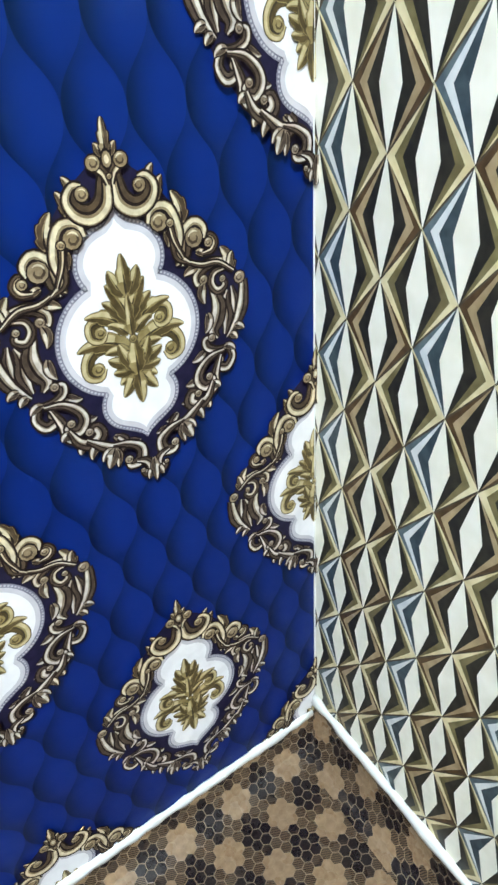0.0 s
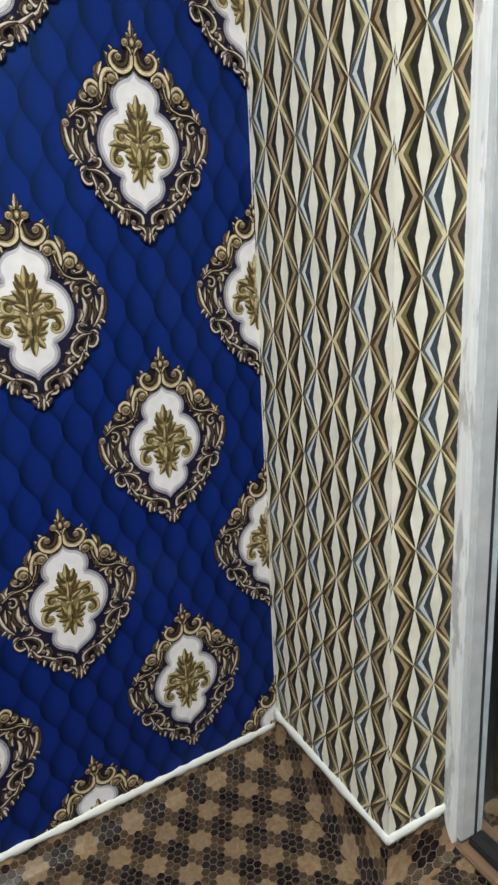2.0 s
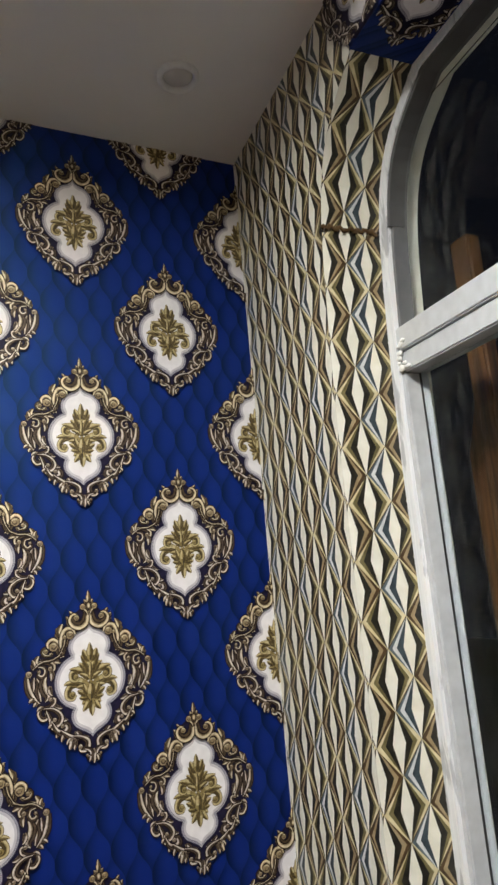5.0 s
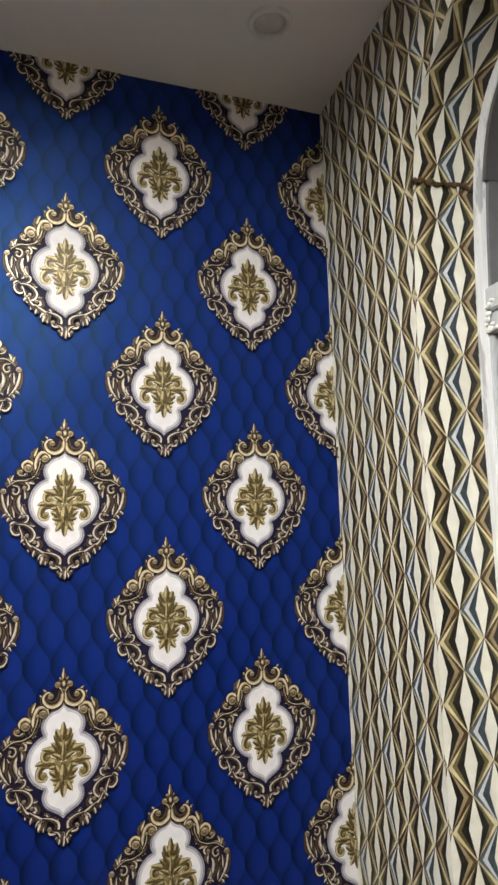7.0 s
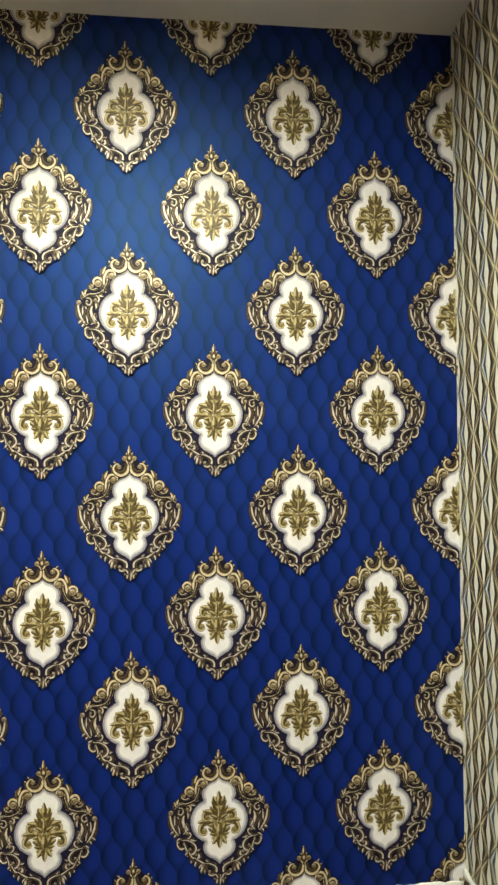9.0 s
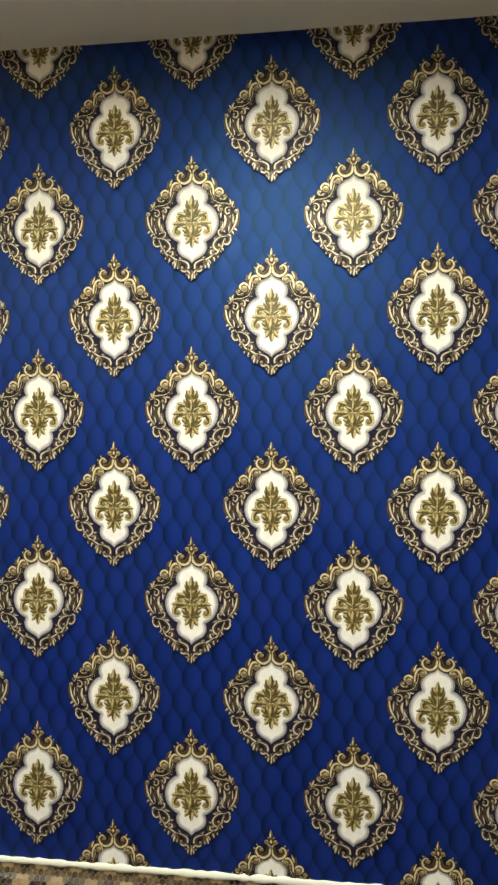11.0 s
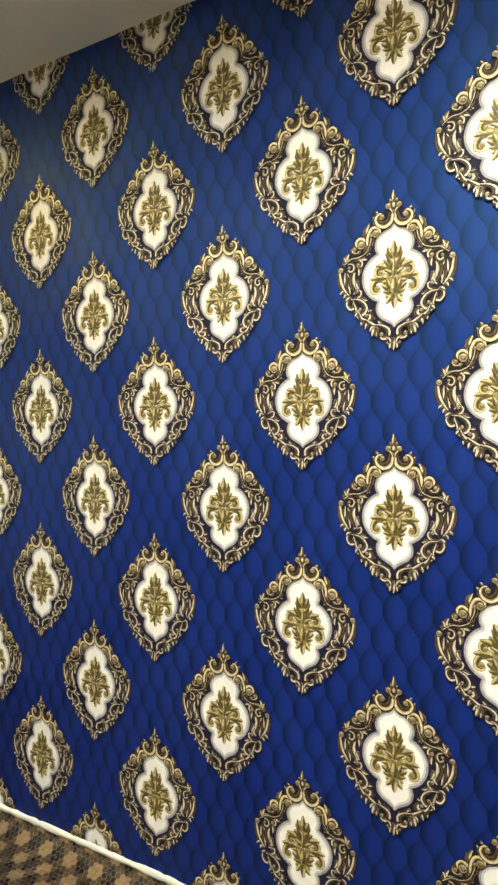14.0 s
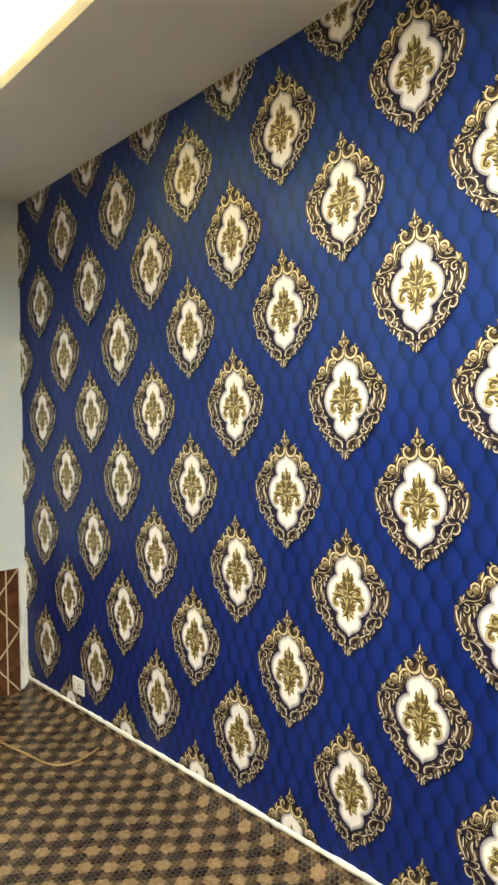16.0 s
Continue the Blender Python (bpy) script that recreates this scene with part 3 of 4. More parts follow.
def arch_bead():
    """Inner bead of the fanlight: it ends in a step above the transom."""
    a = [p for p in opening(0.028) if p[1] > 2.275]
    b = [p for p in opening(0.044)][-len(opening(0.028)):]
    b = [q for p, q in zip(opening(0.028), b) if p[1] > 2.275]
    bm = bmesh.new()
    x0, x1 = JAMB + 0.004, JAMB + 0.048
    ra = [[bm.verts.new((x, y, z)) for y, z in pts] for x in (x0, x1) for pts in (a, b)]
    for i in range(len(a) - 1):
        for u, v in ((0, 1), (2, 3), (0, 2), (1, 3)):
            bm.faces.new((ra[u][i], ra[u][i + 1], ra[v][i + 1], ra[v][i]))
    for k in (0, len(a) - 1):
        bm.faces.new((ra[0][k], ra[1][k], ra[3][k], ra[2][k]))
    return bm


part("arch_bead", arch_bead(), DARK_PVC, window, "dark grey arched bead")
part("transom", box(JAMB + 0.004, JAMB + 0.085, FAR_JAMB + 0.036, PIER - 0.036, 2.004, T1, 0.004), PVC, window)
part("sash_rail", box(JAMB + 0.010, JAMB + 0.08, FAR_JAMB + 0.036, PIER - 0.036, T0, 2.001, 0.004), PVC, window)
for y in (PIER - 0.041, FAR_JAMB + 0.041, MID):
    part("sash_stile", box(JAMB + 0.009, JAMB + 0.08, y - 0.0095, y + 0.0095, 0.03, T0, 0.003), PVC, window)
part("sash_rail", box(JAMB + 0.030, JAMB + 0.08, FAR_JAMB + 0.05, PIER - 0.05, 0.0145, 0.034, 0.004), GASKET, window)
for z0, z1 in ((0.03, T0), (T1, SOFFIT - 0.06)):
    pane = part("pane", box(JAMB + 0.052, JAMB + 0.056, FAR_JAMB + 0.04, PIER - 0.04, z0, z1), GLASS, window)
    pane.visible_shadow = False
part("threshold", box(JAMB + 0.005, JAMB + 0.12, FAR_JAMB, PIER - 0.002, 0.0, 0.014, 0.004), BROWN_PAINT, window, "dark brown threshold")
for y in (PIER - 0.053, FAR_JAMB + 0.053):
    part("gasket", box(JAMB + 0.050, JAMB + 0.0515, y - 0.004, y + 0.004, 0.03, T0 - 0.002), GASKET, window)

rd = random.Random(12)
bm = bmesh.new()
for k in range(9):
    w = rd.uniform(0.006, 0.014)
    m = Matrix.LocRotScale((JAMB + 0.003, PIER - rd.uniform(0.034, 0.080), rd.uniform(T0 + 0.006, T1 - 0.004)), None, (0.004, w, w * rd.uniform(0.4, 0.9)))
    made = bmesh.ops.create_icosphere(bm, subdivisions=2, radius=1.0, matrix=m)["verts"]
    for v in made:
        v.co += Vector((0, rd.uniform(-1, 1), rd.uniform(-1, 1))) * w * 0.16
part("paint_daub", bm, CAULK, window, "thick white paint daubs at the transom joint", True)

# outside at night: ground
tagged(new("ground", bm_mesh("ground", box(0.40, 9.0, -12, 9, -0.35, -0.25), CONCRETE)), "dark concrete yard outside", "ground", kind="structure")

# added post and board: stand-ins for the brown streak and blob in the glass
timber_post = tagged(new("timber_post"), "brown timber post outside, standing in for a brown streak in the glass", "post")
timber_post.location = (0.40, -0.53, -0.25)
part("shaft", box(0, 0.05, -0.035, 0.035, 0, 2.60, 0.008), YARD_WOOD, timber_post)
timber_board = tagged(new("timber_board", bm_mesh("timber_board", prism([(-0.10, 0.0), (0.10, 0.0), (0.10, 2.02), (0.05, 2.16), (0.0, 2.22), (-0.05, 2.16), (-0.10, 2.02)], "x", 0, 0.025), YARD_WOOD)),
                      "brown board with a pointed top, standing in for a brown blob in the glass", "board")
timber_board.location = (0.455, -0.50, -0.25)

# ---------------------------------------------------------------- tiles on the far wall
wains = tagged(new("tile_wainscot"), "glossy brown tile wainscot with cream inlay lines and a white edge", "wall tiles", kind="structure")
part("edge_strip", box(LEFT, LEFT + 0.020, -0.048, -0.002, 0.0, 0.725, 0.004), FRAME_PAINT, wains, "white painted edge strip")
tw, th = 0.30, 0.36
bm0 = box(0, 0.012, -tw + 0.002, 0, 0.001, th - 0.001, 0.002)
tile_me = bm_mesh("tile", bm0, TILE)
bmi = bmesh.new()
for a, b in (((-0.002, 0.002), (-tw + 0.002, th - 0.002)), ((-0.002, th - 0.002), (-tw + 0.002, 0.002)), ((-0.075, 0.0), (-0.075, th))):
    d = (Vector(b) - Vector(a)).normalized()
    n = Vector((-d.y, d.x)) * 0.004
    ps = [Vector(a) + n, Vector(b) + n, Vector(b) - n, Vector(a) - n]
    vs0 = [bmi.verts.new((0.0125, p.x, min(max(p.y, 0.0), th))) for p in ps]
    vs1 = [bmi.verts.new((0.0145, p.x, min(max(p.y, 0.0), th))) for p in ps]
    bmi.faces.new(vs1)
    for k in range(4):
        bmi.faces.new((vs0[k], vs0[(k + 1) % 4], vs1[(k + 1) % 4], vs1[k]))
inlay_me = bm_mesh("inlay", bmi, TILE_LINE)
for r in range(2):
    for c in range(13):
        t = new("tile", tile_me)
        t.parent = wains
        t.location = (LEFT, -0.05 - c * tw, r * th)
        i = new("inlay", inlay_me)
        i.parent = t

# ---------------------------------------------------------------- socket and cable
socket = tagged(new("wall_socket"), "white double wall socket low on the blue wall", "socket")
socket.location = (-4.153, 0.0, 0.183)
part("plate", box(-0.058, 0.058, -0.010, 0.0, -0.043, 0.043, 0.004), PLASTIC, socket)
part("rocker", box(-0.045, -0.012, -0.014, -0.009, -0.022, 0.022, 0.002), PLASTIC, socket)
part("outlet", box(0.004, 0.046, -0.012, -0.009, -0.024, 0.024, 0.002), PLASTIC, socket)
for dx, dz in ((0.025, 0.012), (0.016, -0.008), (0.034, -0.008)):
    part("pin_hole", box(dx - 0.003, dx + 0.003, -0.0128, -0.0119, dz - 0.004, dz + 0.004), DARK, socket)


def cable(name, pts, r, label):
    cu = bpy.data.curves.new(name, "CURVE")
    cu.dimensions, cu.bevel_depth, cu.bevel_resolution = "3D", r, 2
    sp = cu.splines.new("BEZIER")
    sp.bezier_points.add(len(pts) - 1)
    for b, p in zip(sp.bezier_points, pts):
        b.co, b.handle_left_type, b.handle_right_type = p, "AUTO", "AUTO"
    me_ob = new(name, cu)
    cu.materials.append(CABLE)
    return tagged(me_ob, label, "cable")


cable("cable", [(-4.2, -0.4, 0.006), (-3.99, -0.36, 0.006), (-3.84, -0.33, 0.006), (-3.79, -0.3, 0.006), (-3.77, -0.23, 0.006), (-3.785, -0.15, 0.006), (-3.80, -0.095, 0.012)], 0.005, "thin beige cable lying loose on the vinyl")

# ---------------------------------------------------------------- medallions
PX = 0.000895


def smooth_loop(pts, n):
    """Catmull-Rom through a closed list."""
    out, k = [], len(pts)
    for i in range(k):
        p = [Vector(pts[(i + j - 1) % k]) for j in range(4)]
        for s in range(n):
            t = s / n
            out.append(0.5 * ((2 * p[1]) + (p[2] - p[0]) * t + (2 * p[0] - 5 * p[1] + 4 * p[2] - p[3]) * t * t + (3 * p[1] - p[0] - 3 * p[2] + p[3]) * t ** 3))
    return out


def panel_outline(grow=0.0):
    """Pointed quatrefoil: ogee tip, round shoulder, notch, wide side lobe, notch, shoulder, tip."""
    def arc(c, r, a0, a1, n):
        return [(c[0] * PX + (r[0] * PX + grow) * math.cos(radians(a0 + (a1 - a0) * i / n)),
                 c[1] * PX + (r[1] * PX + grow) * math.sin(radians(a0 + (a1 - a0) * i / n))) for i in range(n + 1)]

    right = [(0.0, 145 * PX + grow * 1.6), (5 * PX + grow * 0.3, 135 * PX + grow), (14 * PX + grow * 0.4, 127 * PX + grow)]
    right += arc((11, 86), (42, 39), 66, -32, 9)
    right += arc((23, -7), (70, 70), 71, -71, 16)
    right += arc((10, -98), (40, 35), 34, -60, 8)
    right += [(14 * PX + grow * 0.4, -137 * PX - grow), (6 * PX + grow * 0.2, -143 * PX - grow), (0.0, -150 * PX - grow * 1.2)]
    return right + [(-x, y) for x, y in reversed(right[1:-1])]


class Print:
    """Flat printed shapes in layers, gathered into one mesh. Local x right, z up, -y out of the wall."""

    def __init__(self, lift=0.0):
        self.v, self.f, self.m, self.lift = [], [], [], lift

    def layer(self):
        """Every shape lies a hair above the one before it."""
        self.lift += 0.000012
        return self.lift

    def poly(self, pts, m, lift):
        k = len(self.v)
        self.v += [(p[0], -lift, p[1]) for p in pts]
        self.f.append(tuple(range(k, k + len(pts))))
        self.m.append(m)

    def fan(self, c, pts, m, lift):
        k = len(self.v)
        self.v += [(c[0], -lift, c[1])] + [(p[0], -lift, p[1]) for p in pts]
        n = len(pts)
        for i in range(n):
            self.f.append((k, k + 1 + i, k + 1 + (i + 1) % n))
            self.m.append(m)

    def ribbon(self, path, widths, m, lift, shift=0.0):
        k = len(self.v)
        n = len(path)
        for i, p in enumerate(path):
            d = (path[min(i + 1, n - 1)] - path[max(i - 1, 0)]).normalized()
            q = Vector((-d.y, d.x))
            a, b = p + q * (widths[i] * (0.5 + shift)), p - q * (widths[i] * (0.5 - shift))
            self.v += [(a.x, -lift, a.y), (b.x, -lift, b.y)]
        for i in range(n - 1):
            j = k + 2 * i
            self.f.append((j, j + 1, j + 3, j + 2))
            self.m.append(m)

    def scaled(self, k):
        self.v = [(x * k, y, z * k) for x, y, z in self.v]
        return self

    def mesh(self, name, mats):
        return mesh_of(name, self.v, self.f, mats, self.m)


# layers: 0 umber edge, 1 gold body, 2 light gold, 3 shaded gold
def along(ctrl, ws, steps=4):
    """Catmull-Rom through open control points, with the widths carried along."""
    pts = [Vector(p) for p in ctrl]
    pts = [pts[0] * 2 - pts[1]] + pts + [pts[-1] * 2 - pts[-2]]
    path, wide = [], []
    for i in range(1, len(pts) - 2):
        p = pts[i - 1:i + 3]
        for k in range(steps):
            t = k / steps
            path.append(0.5 * (2 * p[1] + (p[2] - p[0]) * t + (2 * p[0] - 5 * p[1] + 4 * p[2] - p[3]) * t * t + (3 * p[1] - p[0] - 3 * p[2] + p[3]) * t ** 3))
            f = t * t * (3 - 2 * t)
            wide.append(ws[i - 1] * (1 - f) + ws[i] * f)
    return path + [pts[-2]], wide + [ws[-1]]


def disc(pr, c, r, m, squash=1.0, n=10):
    z = pr.layer()
    pr.fan(c, [(c.x + r * PX * math.cos(k * 2 * math.pi / n), c.y + r * squash * PX * math.sin(k * 2 * math.pi / n)) for k in range(n)], m, z)


def ball(pr, x, y, r, mir, rim=1.8):
    """Flat round eye of a scroll with a curl drawn into it."""
    for s in mir:
        c = Vector((s * x, y)) * PX
        disc(pr, c, r + rim, 0)
        disc(pr, c, r, 1)
        turn = [c + Vector((s * math.cos(a), math.sin(a))) * (r * (0.34 + 0.07 * i) * PX) for i, a in enumerate(math.pi * (0.2 - 0.28 * i) for i in range(7))]
        pr.ribbon(turn, [r * f * PX for f in (0.08, 0.22, 0.30, 0.32, 0.28, 0.2, 0.08)], 3, pr.layer())
        high = [c + Vector((s * math.cos(a), math.sin(a))) * (r * 0.68 * PX) for a in (2.9, 2.5, 2.1, 1.7, 1.3, 0.9)]
        pr.ribbon(high, [r * f * PX for f in (0.06, 0.16, 0.22, 0.22, 0.16, 0.06)], 2, pr.layer())


def sweep(pr, ctrl, ws, mir, lit=1, rim=5.4, eye=0.0):
    """A tapering band through control points: dark rim, gold body, a lit and a shaded flank. lit: which side."""
    path, wide = along(ctrl, ws)
    for s in mir:
        P = [Vector((s * p.x, p.y)) * PX for p in path]
        k = s * lit
        pr.ribbon(P, [(w + rim) * PX for w in wide], 0, pr.layer())
        pr.ribbon(P, [w * PX for w in wide], 1, pr.layer())
        pr.ribbon(P, [w * 0.44 * PX for w in wide], 3, pr.layer(), -0.63 * k)
        pr.ribbon(P, [w * 0.17 * PX for w in wide], 0, pr.layer(), -0.65 * k)
        pr.ribbon(P, [w * 0.30 * PX for w in wide], 2, pr.layer(), 0.95 * k)
    if eye:
        e = path[-1]
        ball(pr, e.x, e.y, eye, mir)


def leaf(pr, x, y, tx, ty, w, mir, bend=0.0, lobes=0, rim=3.6, notch=0.30):
    """A leaf from its root to its tip, bowed sideways by bend, with a scalloped edge of pointed lobes."""
    n = 6 * max(2, lobes) if lobes else 10
    a, b = Vector((x, y)), Vector((tx, ty))
    d = b - a
    q = Vector((-d.y, d.x)).normalized()
    spine = [a + d * (i / n) + q * (bend * 4 * (i / n) * (1 - i / n)) for i in range(n + 1)]
    ws = []
    for i in range(n + 1):
        t = i / n
        k = math.sin(math.pi * min(1.0, t * 0.94 + 0.05) ** 0.82) ** 0.8
        if lobes:
            k *= 1.0 - notch + notch * 1.25 * ((t * lobes) % 1.0 if t < 1 else 0.0)
        ws.append(max(0.03, k) * w)
    for s in mir:
        P = [Vector((s * p.x, p.y)) * PX for p in spine]
        pr.ribbon(P, [(v + rim) * PX for v in ws], 0, pr.layer())
        pr.ribbon(P, [v * PX for v in ws], 1, pr.layer())
        pr.ribbon(P[1:-1], [v * 0.36 * PX for v in ws[1:-1]], 3, pr.layer(), -0.75 * s)
        pr.ribbon(P[n // 3:], [v * 0.34 * PX for v in ws[n // 3:]], 2, pr.layer(), 0.66 * s)
        m = max(3, int(n * 0.6))
        pr.ribbon(P[:m], [ws[i] * 0.24 * (1 - i / m) * PX + 0.5 * PX for i in range(m)], 0, pr.layer())


BOTH, ONE = (1, -1), (1,)


def frame_print():
    """Border of acanthus scrolls, drawn for one side and mirrored."""
    pr = Print(0.0014)

    def sw(ctrl, ws, lit=1, eye=0.0):
        sweep(pr, ctrl, [w * 1.12 for w in ws], BOTH, lit, 5.4, eye)

    def lf(x, y, tx, ty, w, bend=0.0, lobes=0):
        leaf(pr, x, y, tx, ty, w * 1.2, BOTH, bend, lobes)

    # side group, the deepest layer first
    sw([(146, -48), (158, -22), (161, 0), (157, 20)], [3, 9, 10, 3])
    sw([(150, 16), (145, 0), (147, -20), (141, -46)], [3, 11, 15, 4], -1)
    sw([(144, -52), (160, -36), (172, -14), (176, 8), (177, 26)], [3, 11, 15, 12, 9], 1)
    ball(pr, 171, 30, 8.5, BOTH)
    sw([(124, 36), (129, 16), (134, -2), (130, -20), (122, -36), (129, -48)], [4, 11, 18, 19, 14, 4], -1)
    sw([(152, 48), (131, 45), (125, 31), (134, 19), (146, 24), (143, 34)], [3, 6, 8, 8, 7, 5], 1, 4.5)
    sw([(162, 44), (142, 58), (120, 57), (105, 47), (105, 36), (113, 39)], [3, 8, 11, 11, 10, 8], -1, 6)
    lf(158, 40, 143, 77, 17, -4, 3)
    lf(158, 42, 161, 68, 12, 3, 2)
    lf(157, -38, 173, -45, 9, 2)
    lf(148, -48, 160, -58, 9, 2)
    # inner leaves that reach towards the panel
    for a in ((106, 58, 84, 50, 10, -2), (112, 34, 112, 6, 11, -4), (114, -8, 108, -36, 11, 4), (104, -60, 82, -72, 10, 3), (88, -98, 68, -104, 10, 3),
              (76, -120, 58, -130, 10, 3), (50, -140, 30, -148, 9, 3), (30, -154, 12, -160, 8, 2), (64, 112, 66, 92, 9, 2), (46, 138, 58, 130, 8, 2), (90, 76, 74, 66, 9, -2)):
        lf(*a)
    # thin stem that ties the shoulder to the side
    sw([(88, 70), (110, 60), (136, 58), (160, 42)], [3, 4.5, 4.5, 3])
    lf(104, 78, 120, 70, 8, 2)
    # shoulder: two heavy scrolls with round eyes
    sw([(114, 74), (128, 76), (134, 86), (127, 95), (118, 91)], [3, 6, 7, 7, 6], 1)
    ball(pr, 124, 87, 6, BOTH)
    lf(90, 112, 93, 134, 9, 2)
    sw([(84, 64), (87, 82), (91, 101), (104, 113), (115, 106), (113, 95)], [4, 15, 18, 16, 14, 11], 1)
    ball(pr, 103, 97, 12.5, BOTH)
    lf(88, 118, 76, 158, 17, -5, 3)
    sw([(94, 66), (77, 80), (78, 108), (68, 136), (51, 138), (45, 124)], [3, 10, 17, 18, 14, 12], -1)
    ball(pr, 56, 125, 11.5, BOTH)
    sw([(86, 74), (75, 98), (71, 118)], [2, 4, 5], 1)
    ball(pr, 71, 121, 5, BOTH)
    # great scroll beside the crown
    lf(58, 150, 66, 178, 11, 3, 2)
    lf(46, 154, 56, 192, 14, 5, 3)
    sw([(8, 196), (8, 174), (13, 156), (28, 147), (44, 152), (52, 166), (45, 178), (36, 177)], [5, 15, 20, 20, 17, 14, 11, 9], -1)
    ball(pr, 36, 171, 8, BOTH)
    # crown
    sw([(2, 176), (5, 188), (12, 196), (18, 200)], [3, 7, 9, 8], -1)
    ball(pr, 17, 201, 8.5, BOTH)
    lf(5, 206, 13, 221, 8, 1)
    leaf(pr, 0, 206, 0, 246, 14, ONE, 0, 3)
    for s, r in ((0, 7.5), (1, 5.5), (2, 3.0)):
        disc(pr, Vector((0, 203 * PX)), r, s, 1.6)
    ball(pr, 0, 185, 3, ONE)
    # below the side: curls that pass from one to the next
    sw([(140, -62), (122, -63), (107, -56), (105, -45), (115, -43)], [3, 7, 9, 9, 7], 1, 5.5)
    sw([(138, -60), (147, -78), (137, -93), (124, -89), (126, -79)], [4, 9, 11, 10, 8], 1, 5)
    lf(134, -62, 152, -70, 9, 3)
    sw([(128, -68), (116, -96), (112, -116), (96, -134)], [3, 9, 12, 4], 1)
    sw([(134, -66), (110, -70), (92, -84), (87, -100), (97, -113), (110, -107), (105, -99)], [3, 7, 10, 12, 12, 10, 8], -1, 5.5)
    lf(108, -114, 122, -120, 10, 3)
    lf(92, -132, 101, -148, 12, 2, 2)
    sw([(110, -108), (100, -129), (83, -138), (69, -129), (73, -116), (84, -119)], [4, 10, 14, 14, 11, 8], -1, 5.5)
    lf(74, -140, 88, -161, 10, 3)
    sw([(90, -130), (68, -148), (50, -158), (38, -150), (45, -140)], [4, 11, 14, 11, 7], -1)
    lf(56, -156, 74, -170, 10, 3)
    lf(52, -158, 54, -187, 10, -2)
    lf(54, -156, 67, -184, 17, 0, 2)
    sw([(56, -150), (32, -157), (16, -170), (19, -188), (34, -191), (37, -181)], [3, 8, 12, 14, 11, 8], -1, 6)
    sw([(26, -188), (12, -193), (5, -206), (12, -215), (19, -207)], [3, 8, 10, 9, 7], 1, 3.5)
    lf(3, -208, 12, -225, 9, 1)
    leaf(pr, 0, -192, 0, -231, 14, ONE, 0, 2)
    return pr


def spray_print():
    """Acanthus spray of broad flat leaves on the ivory panel."""
    pr = Print(0.0014)

    def lf(x, y, tx, ty, w, mir=BOTH, bend=0.0, lobes=2):
        leaf(pr, x, y, tx, ty, w, mir, bend, lobes, 1.3, 0.20)

    # side plumes: broad leaves, each with an eye rolled under it
    for x, y, ox, oy, tx, ty, ex, ey, k in ((4, -26, 50, -6, 75, -12, 54, -38, 1.15), (2, -4, 38, 28, 58, 28, 43, 8, 1.0)):
        sweep(pr, [(ox * 0.6, oy - 8 * k), (ox + 2, oy - 8 * k), (ex + 9 * k, ey + 8 * k), (ex + 9 * k, ey - 6 * k), (ex - 2 * k, ey - 11 * k), (ex - 9 * k, ey - 2 * k)],
              [12 * k, 15 * k, 14 * k, 13 * k, 11 * k, 7 * k], BOTH, 1, 2.0)
        ball(pr, ex - 2, ey - 2, 7.5 * k, BOTH, 0.8)
        lf(x, y, tx, ty, 25 * k, BOTH, 9 * k, 4)
        lf(x + 3, y - 2, ox * 0.8, oy - 15 * k, 15 * k, BOTH, 3, 2)
    # stem of upright leaves
    lf(1, 8, 33, 42, 22, BOTH, 3, 3)
    lf(0, 10, 26, 62, 26, BOTH, 4, 3)
    lf(0, 44, 19, 78, 22, BOTH, -3, 2)
    lf(0, 44, 0, 95, 21, ONE, 0, 3)
    lf(0, -12, 0, 46, 13, ONE, 0, 2)
    # palmette and hanging husk
    lf(0, -52, 27, -69, 19)
    lf(0, -56, 25, -88, 20)
    lf(0, -58, 0, -103, 21, ONE, 0, 2)
    lf(1, -46, 34, -51, 21, BOTH, -3, 3)
    lf(1, -40, 38, -31, 23, BOTH, -4, 3)
    lf(1, -54, 21, -14, 20, BOTH, -3, 3)
    lf(0, -60, 0, -11, 26, ONE, 0, 3)
    ball(pr, 0, -12, 5, ONE, 1.2)
    return pr


def plate_print():
    """Dark ground behind the scrolls, beaded border and ivory panel."""
    pr = Print()
    edge = [(0, 214), (20, 194), (48, 172), (78, 138), (98, 112), (122, 90), (148, 62), (168, 32), (170, 0), (158, -36), (142, -70), (122, -100), (98, -128), (74, -150), (48, -168), (22, -194), (0, -212)]
    ring = [(x * PX, y * PX) for x, y in edge] + [(-x * PX, y * PX) for x, y in reversed(edge[1:-1])]
    pr.fan((0, 0), [tuple(p) for p in smooth_loop(ring, 3)], 0, 0.0004)
    pr.fan((0, 0), panel_outline(0.0062), 1, 0.0007)
    pr.fan((0, 0), panel_outline(0.0006), 4, 0.0010)
    pr.fan((0, 0), panel_outline(-0.0058), 3, 0.0013)
    # beads along the border
    mid = [Vector(p) for p in panel_outline(0.0034)]
    gap, acc = 0.0046, 0.0
    for a, b in zip(mid, mid[1:] + mid[:1]):
        L = (b - a).length
        while acc < L:
            c = a.lerp(b, acc / L)
            pr.fan(c, [(c.x + 0.0015 * math.cos(k * math.pi / 3), c.y + 0.0015 * math.sin(k * math.pi / 3)) for k in range(6)], 2, 0.0012)
            acc += gap
        acc -= L
    return pr


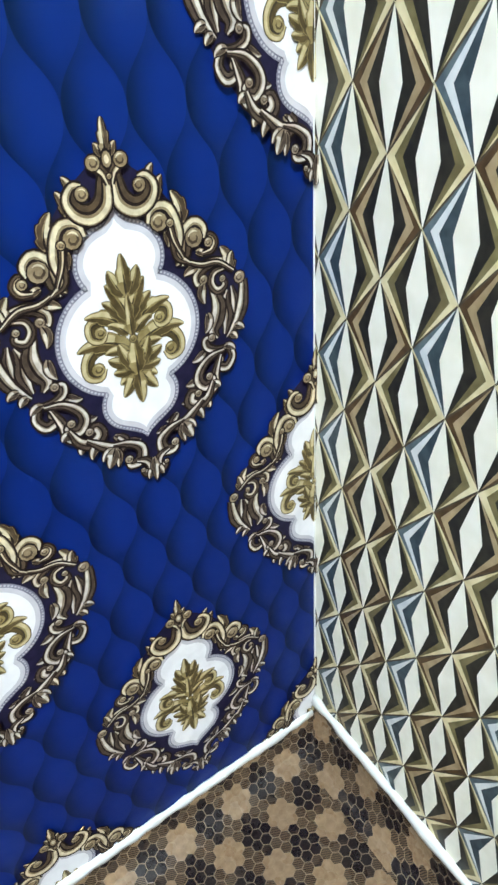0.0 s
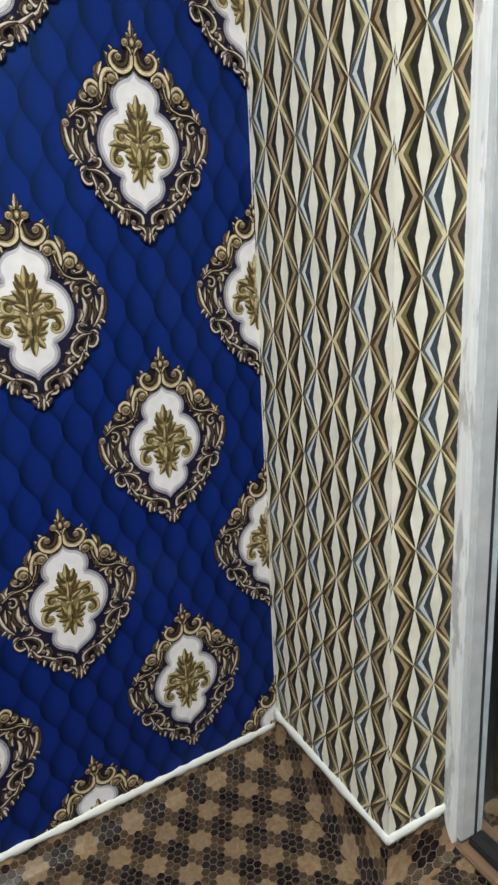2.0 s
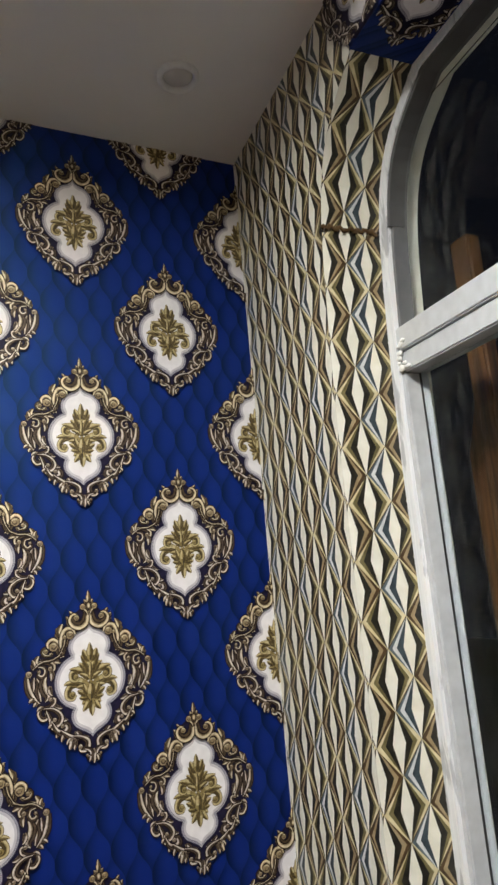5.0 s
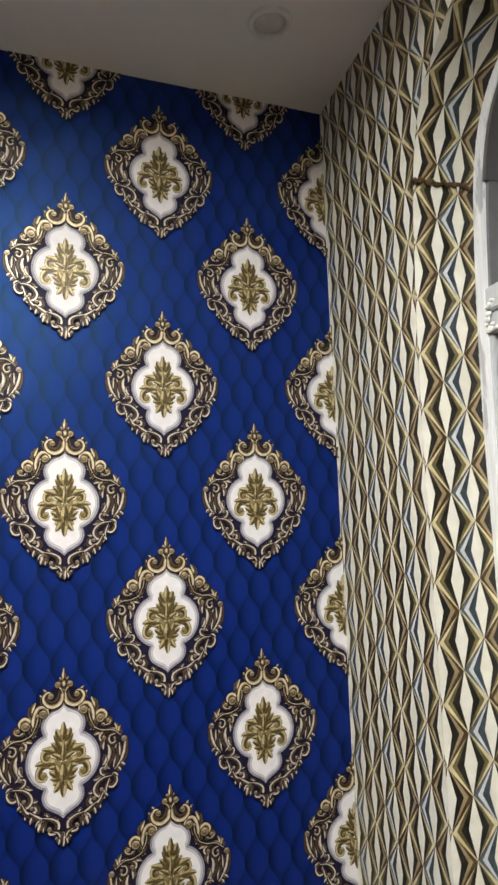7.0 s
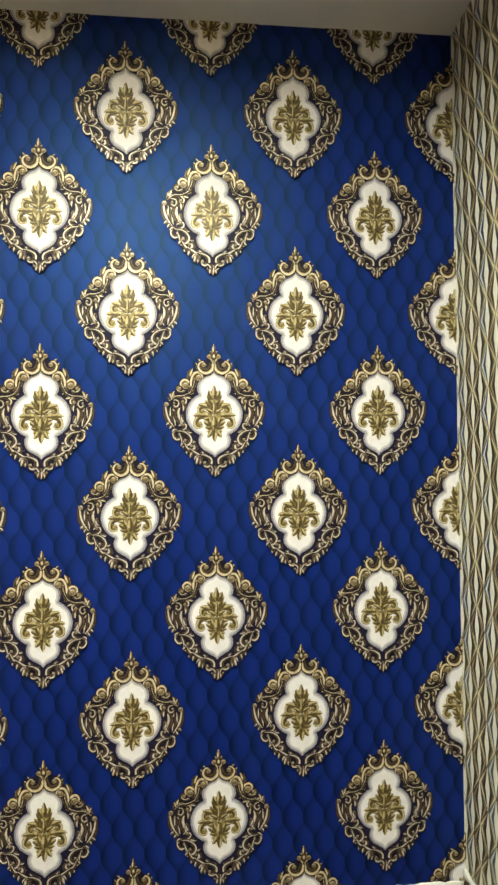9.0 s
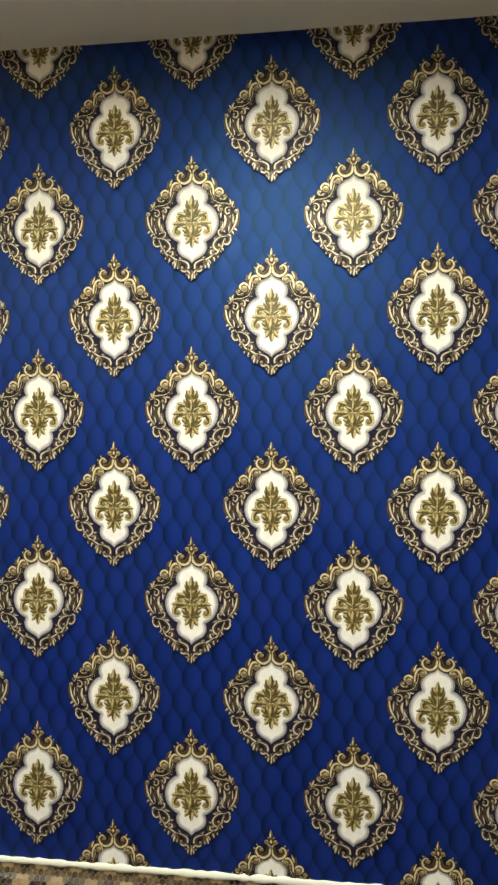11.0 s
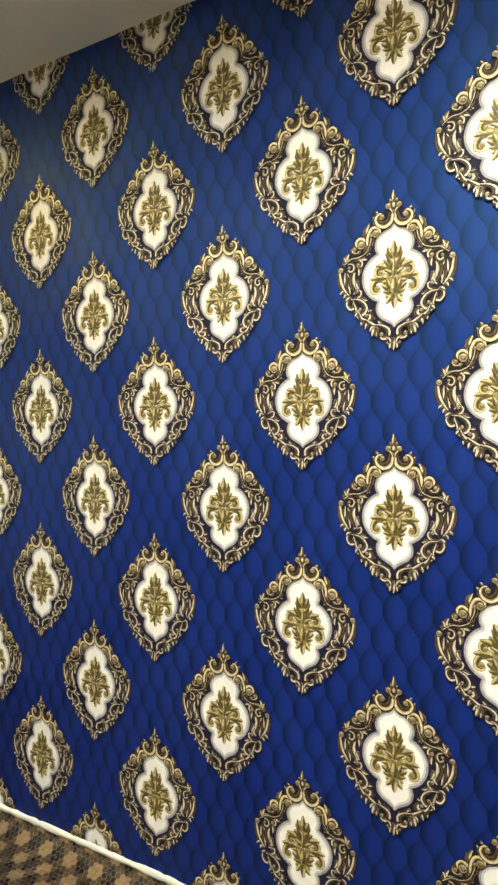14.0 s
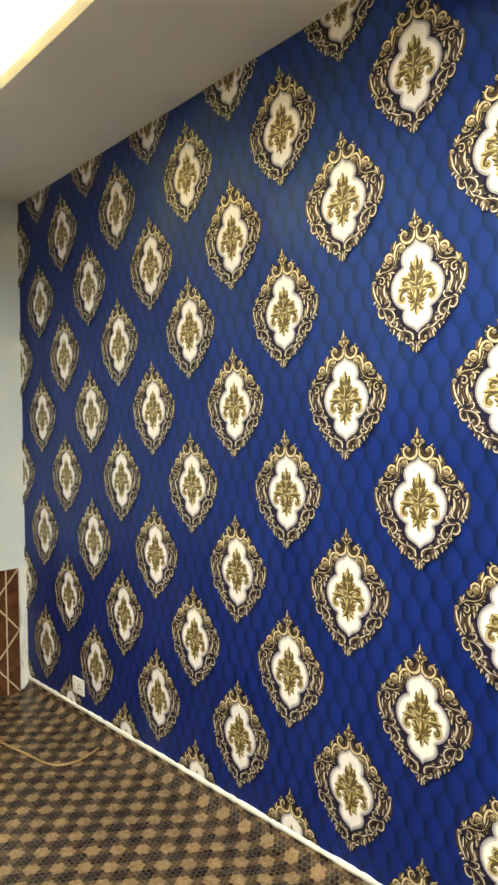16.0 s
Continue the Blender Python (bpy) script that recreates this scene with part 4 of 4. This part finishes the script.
plate_me = plate_print().mesh("medallion", [NAVY, LILAC, PEARL, PANEL_WHITE, PANEL_EDGE])
frame_me = frame_print().scaled(0.975).mesh("scroll_frame", [UMBER, GOLD, GOLD_LIGHT, GOLD_SHADE])
spray_me = spray_print().mesh("leaf_spray", [LEAF_LINE, LEAF, LEAF_LIGHT, LEAF_SHADE])


def clipped(me, cx, cz, x0, x1, z0, z1):
    bm = bmesh.new()
    bm.from_mesh(me)
    for co, no in (((x0 - cx, 0, 0), (-1, 0, 0)), ((x1 - cx, 0, 0), (1, 0, 0)), ((0, 0, z0 - cz), (0, 0, -1)), ((0, 0, z1 - cz), (0, 0, 1))):
        bmesh.ops.bisect_plane(bm, geom=list(bm.verts) + list(bm.edges) + list(bm.faces), plane_co=co, plane_no=no, clear_outer=True)
    out = bpy.data.meshes.new(me.name)
    bm.to_mesh(out)
    bm.free()
    for m in me.materials:
        out.materials.append(m)
    return out


def medallion(cx, cz, bounds):
    x0, x1, z0, z1 = bounds
    cut = cx - 0.185 < x0 or cx + 0.185 > x1 or cz - 0.245 < z0 or cz + 0.245 > z1
    base = None
    for name, me in (("medallion", plate_me), ("scroll_frame", frame_me), ("leaf_spray", spray_me)):
        if cut:
            me = clipped(me, cx, cz, *bounds)
            if not len(me.polygons):
                continue
        ob = new(name, me)
        if base is None:
            base = ob
            ob.parent = wall_north
            ob.location = (cx, -0.0003, cz)
        else:
            ob.parent = base


for c in range(0, 19):
    for r in range(-1, 6):
        z = 0.016 + ROW * (r + (0.5 if c % 2 else 0.0))
        if z < -0.14 or z > CEIL + 0.2:
            continue
        medallion(-COL * c, z, (LEFT, CORNER, 0.03, CEIL))


# medallions of the paper on the lintel and its soffit
for cy, cz in ((-0.80, 2.80), (-1.33, 2.80), (-1.86, 2.80)):
    base = None
    for name, me in (("medallion", plate_me), ("scroll_frame", frame_me), ("leaf_spray", spray_me)):
        ob = new(name, clipped(me, 0.0, cz, -1, 1, SOFFIT, CEIL))
        ob.parent = base or wall_east
        if base is None:
            base = ob
            ob.matrix_basis = pose(CORNER - 0.0033, cy, cz, 0, 0, -90)
for cy in (-0.98, -1.51, -2.04):
    base = None
    for name, me in (("medallion", plate_me), ("scroll_frame", frame_me), ("leaf_spray", spray_me)):
        ob = new(name, clipped(me, 0.0, 0.0, -0.078, 0.078, -1, 1))
        ob.parent = base or wall_east
        if base is None:
            base = ob
            ob.matrix_basis = pose(0.083, cy, SOFFIT - 0.0033, 90, 0, 0)
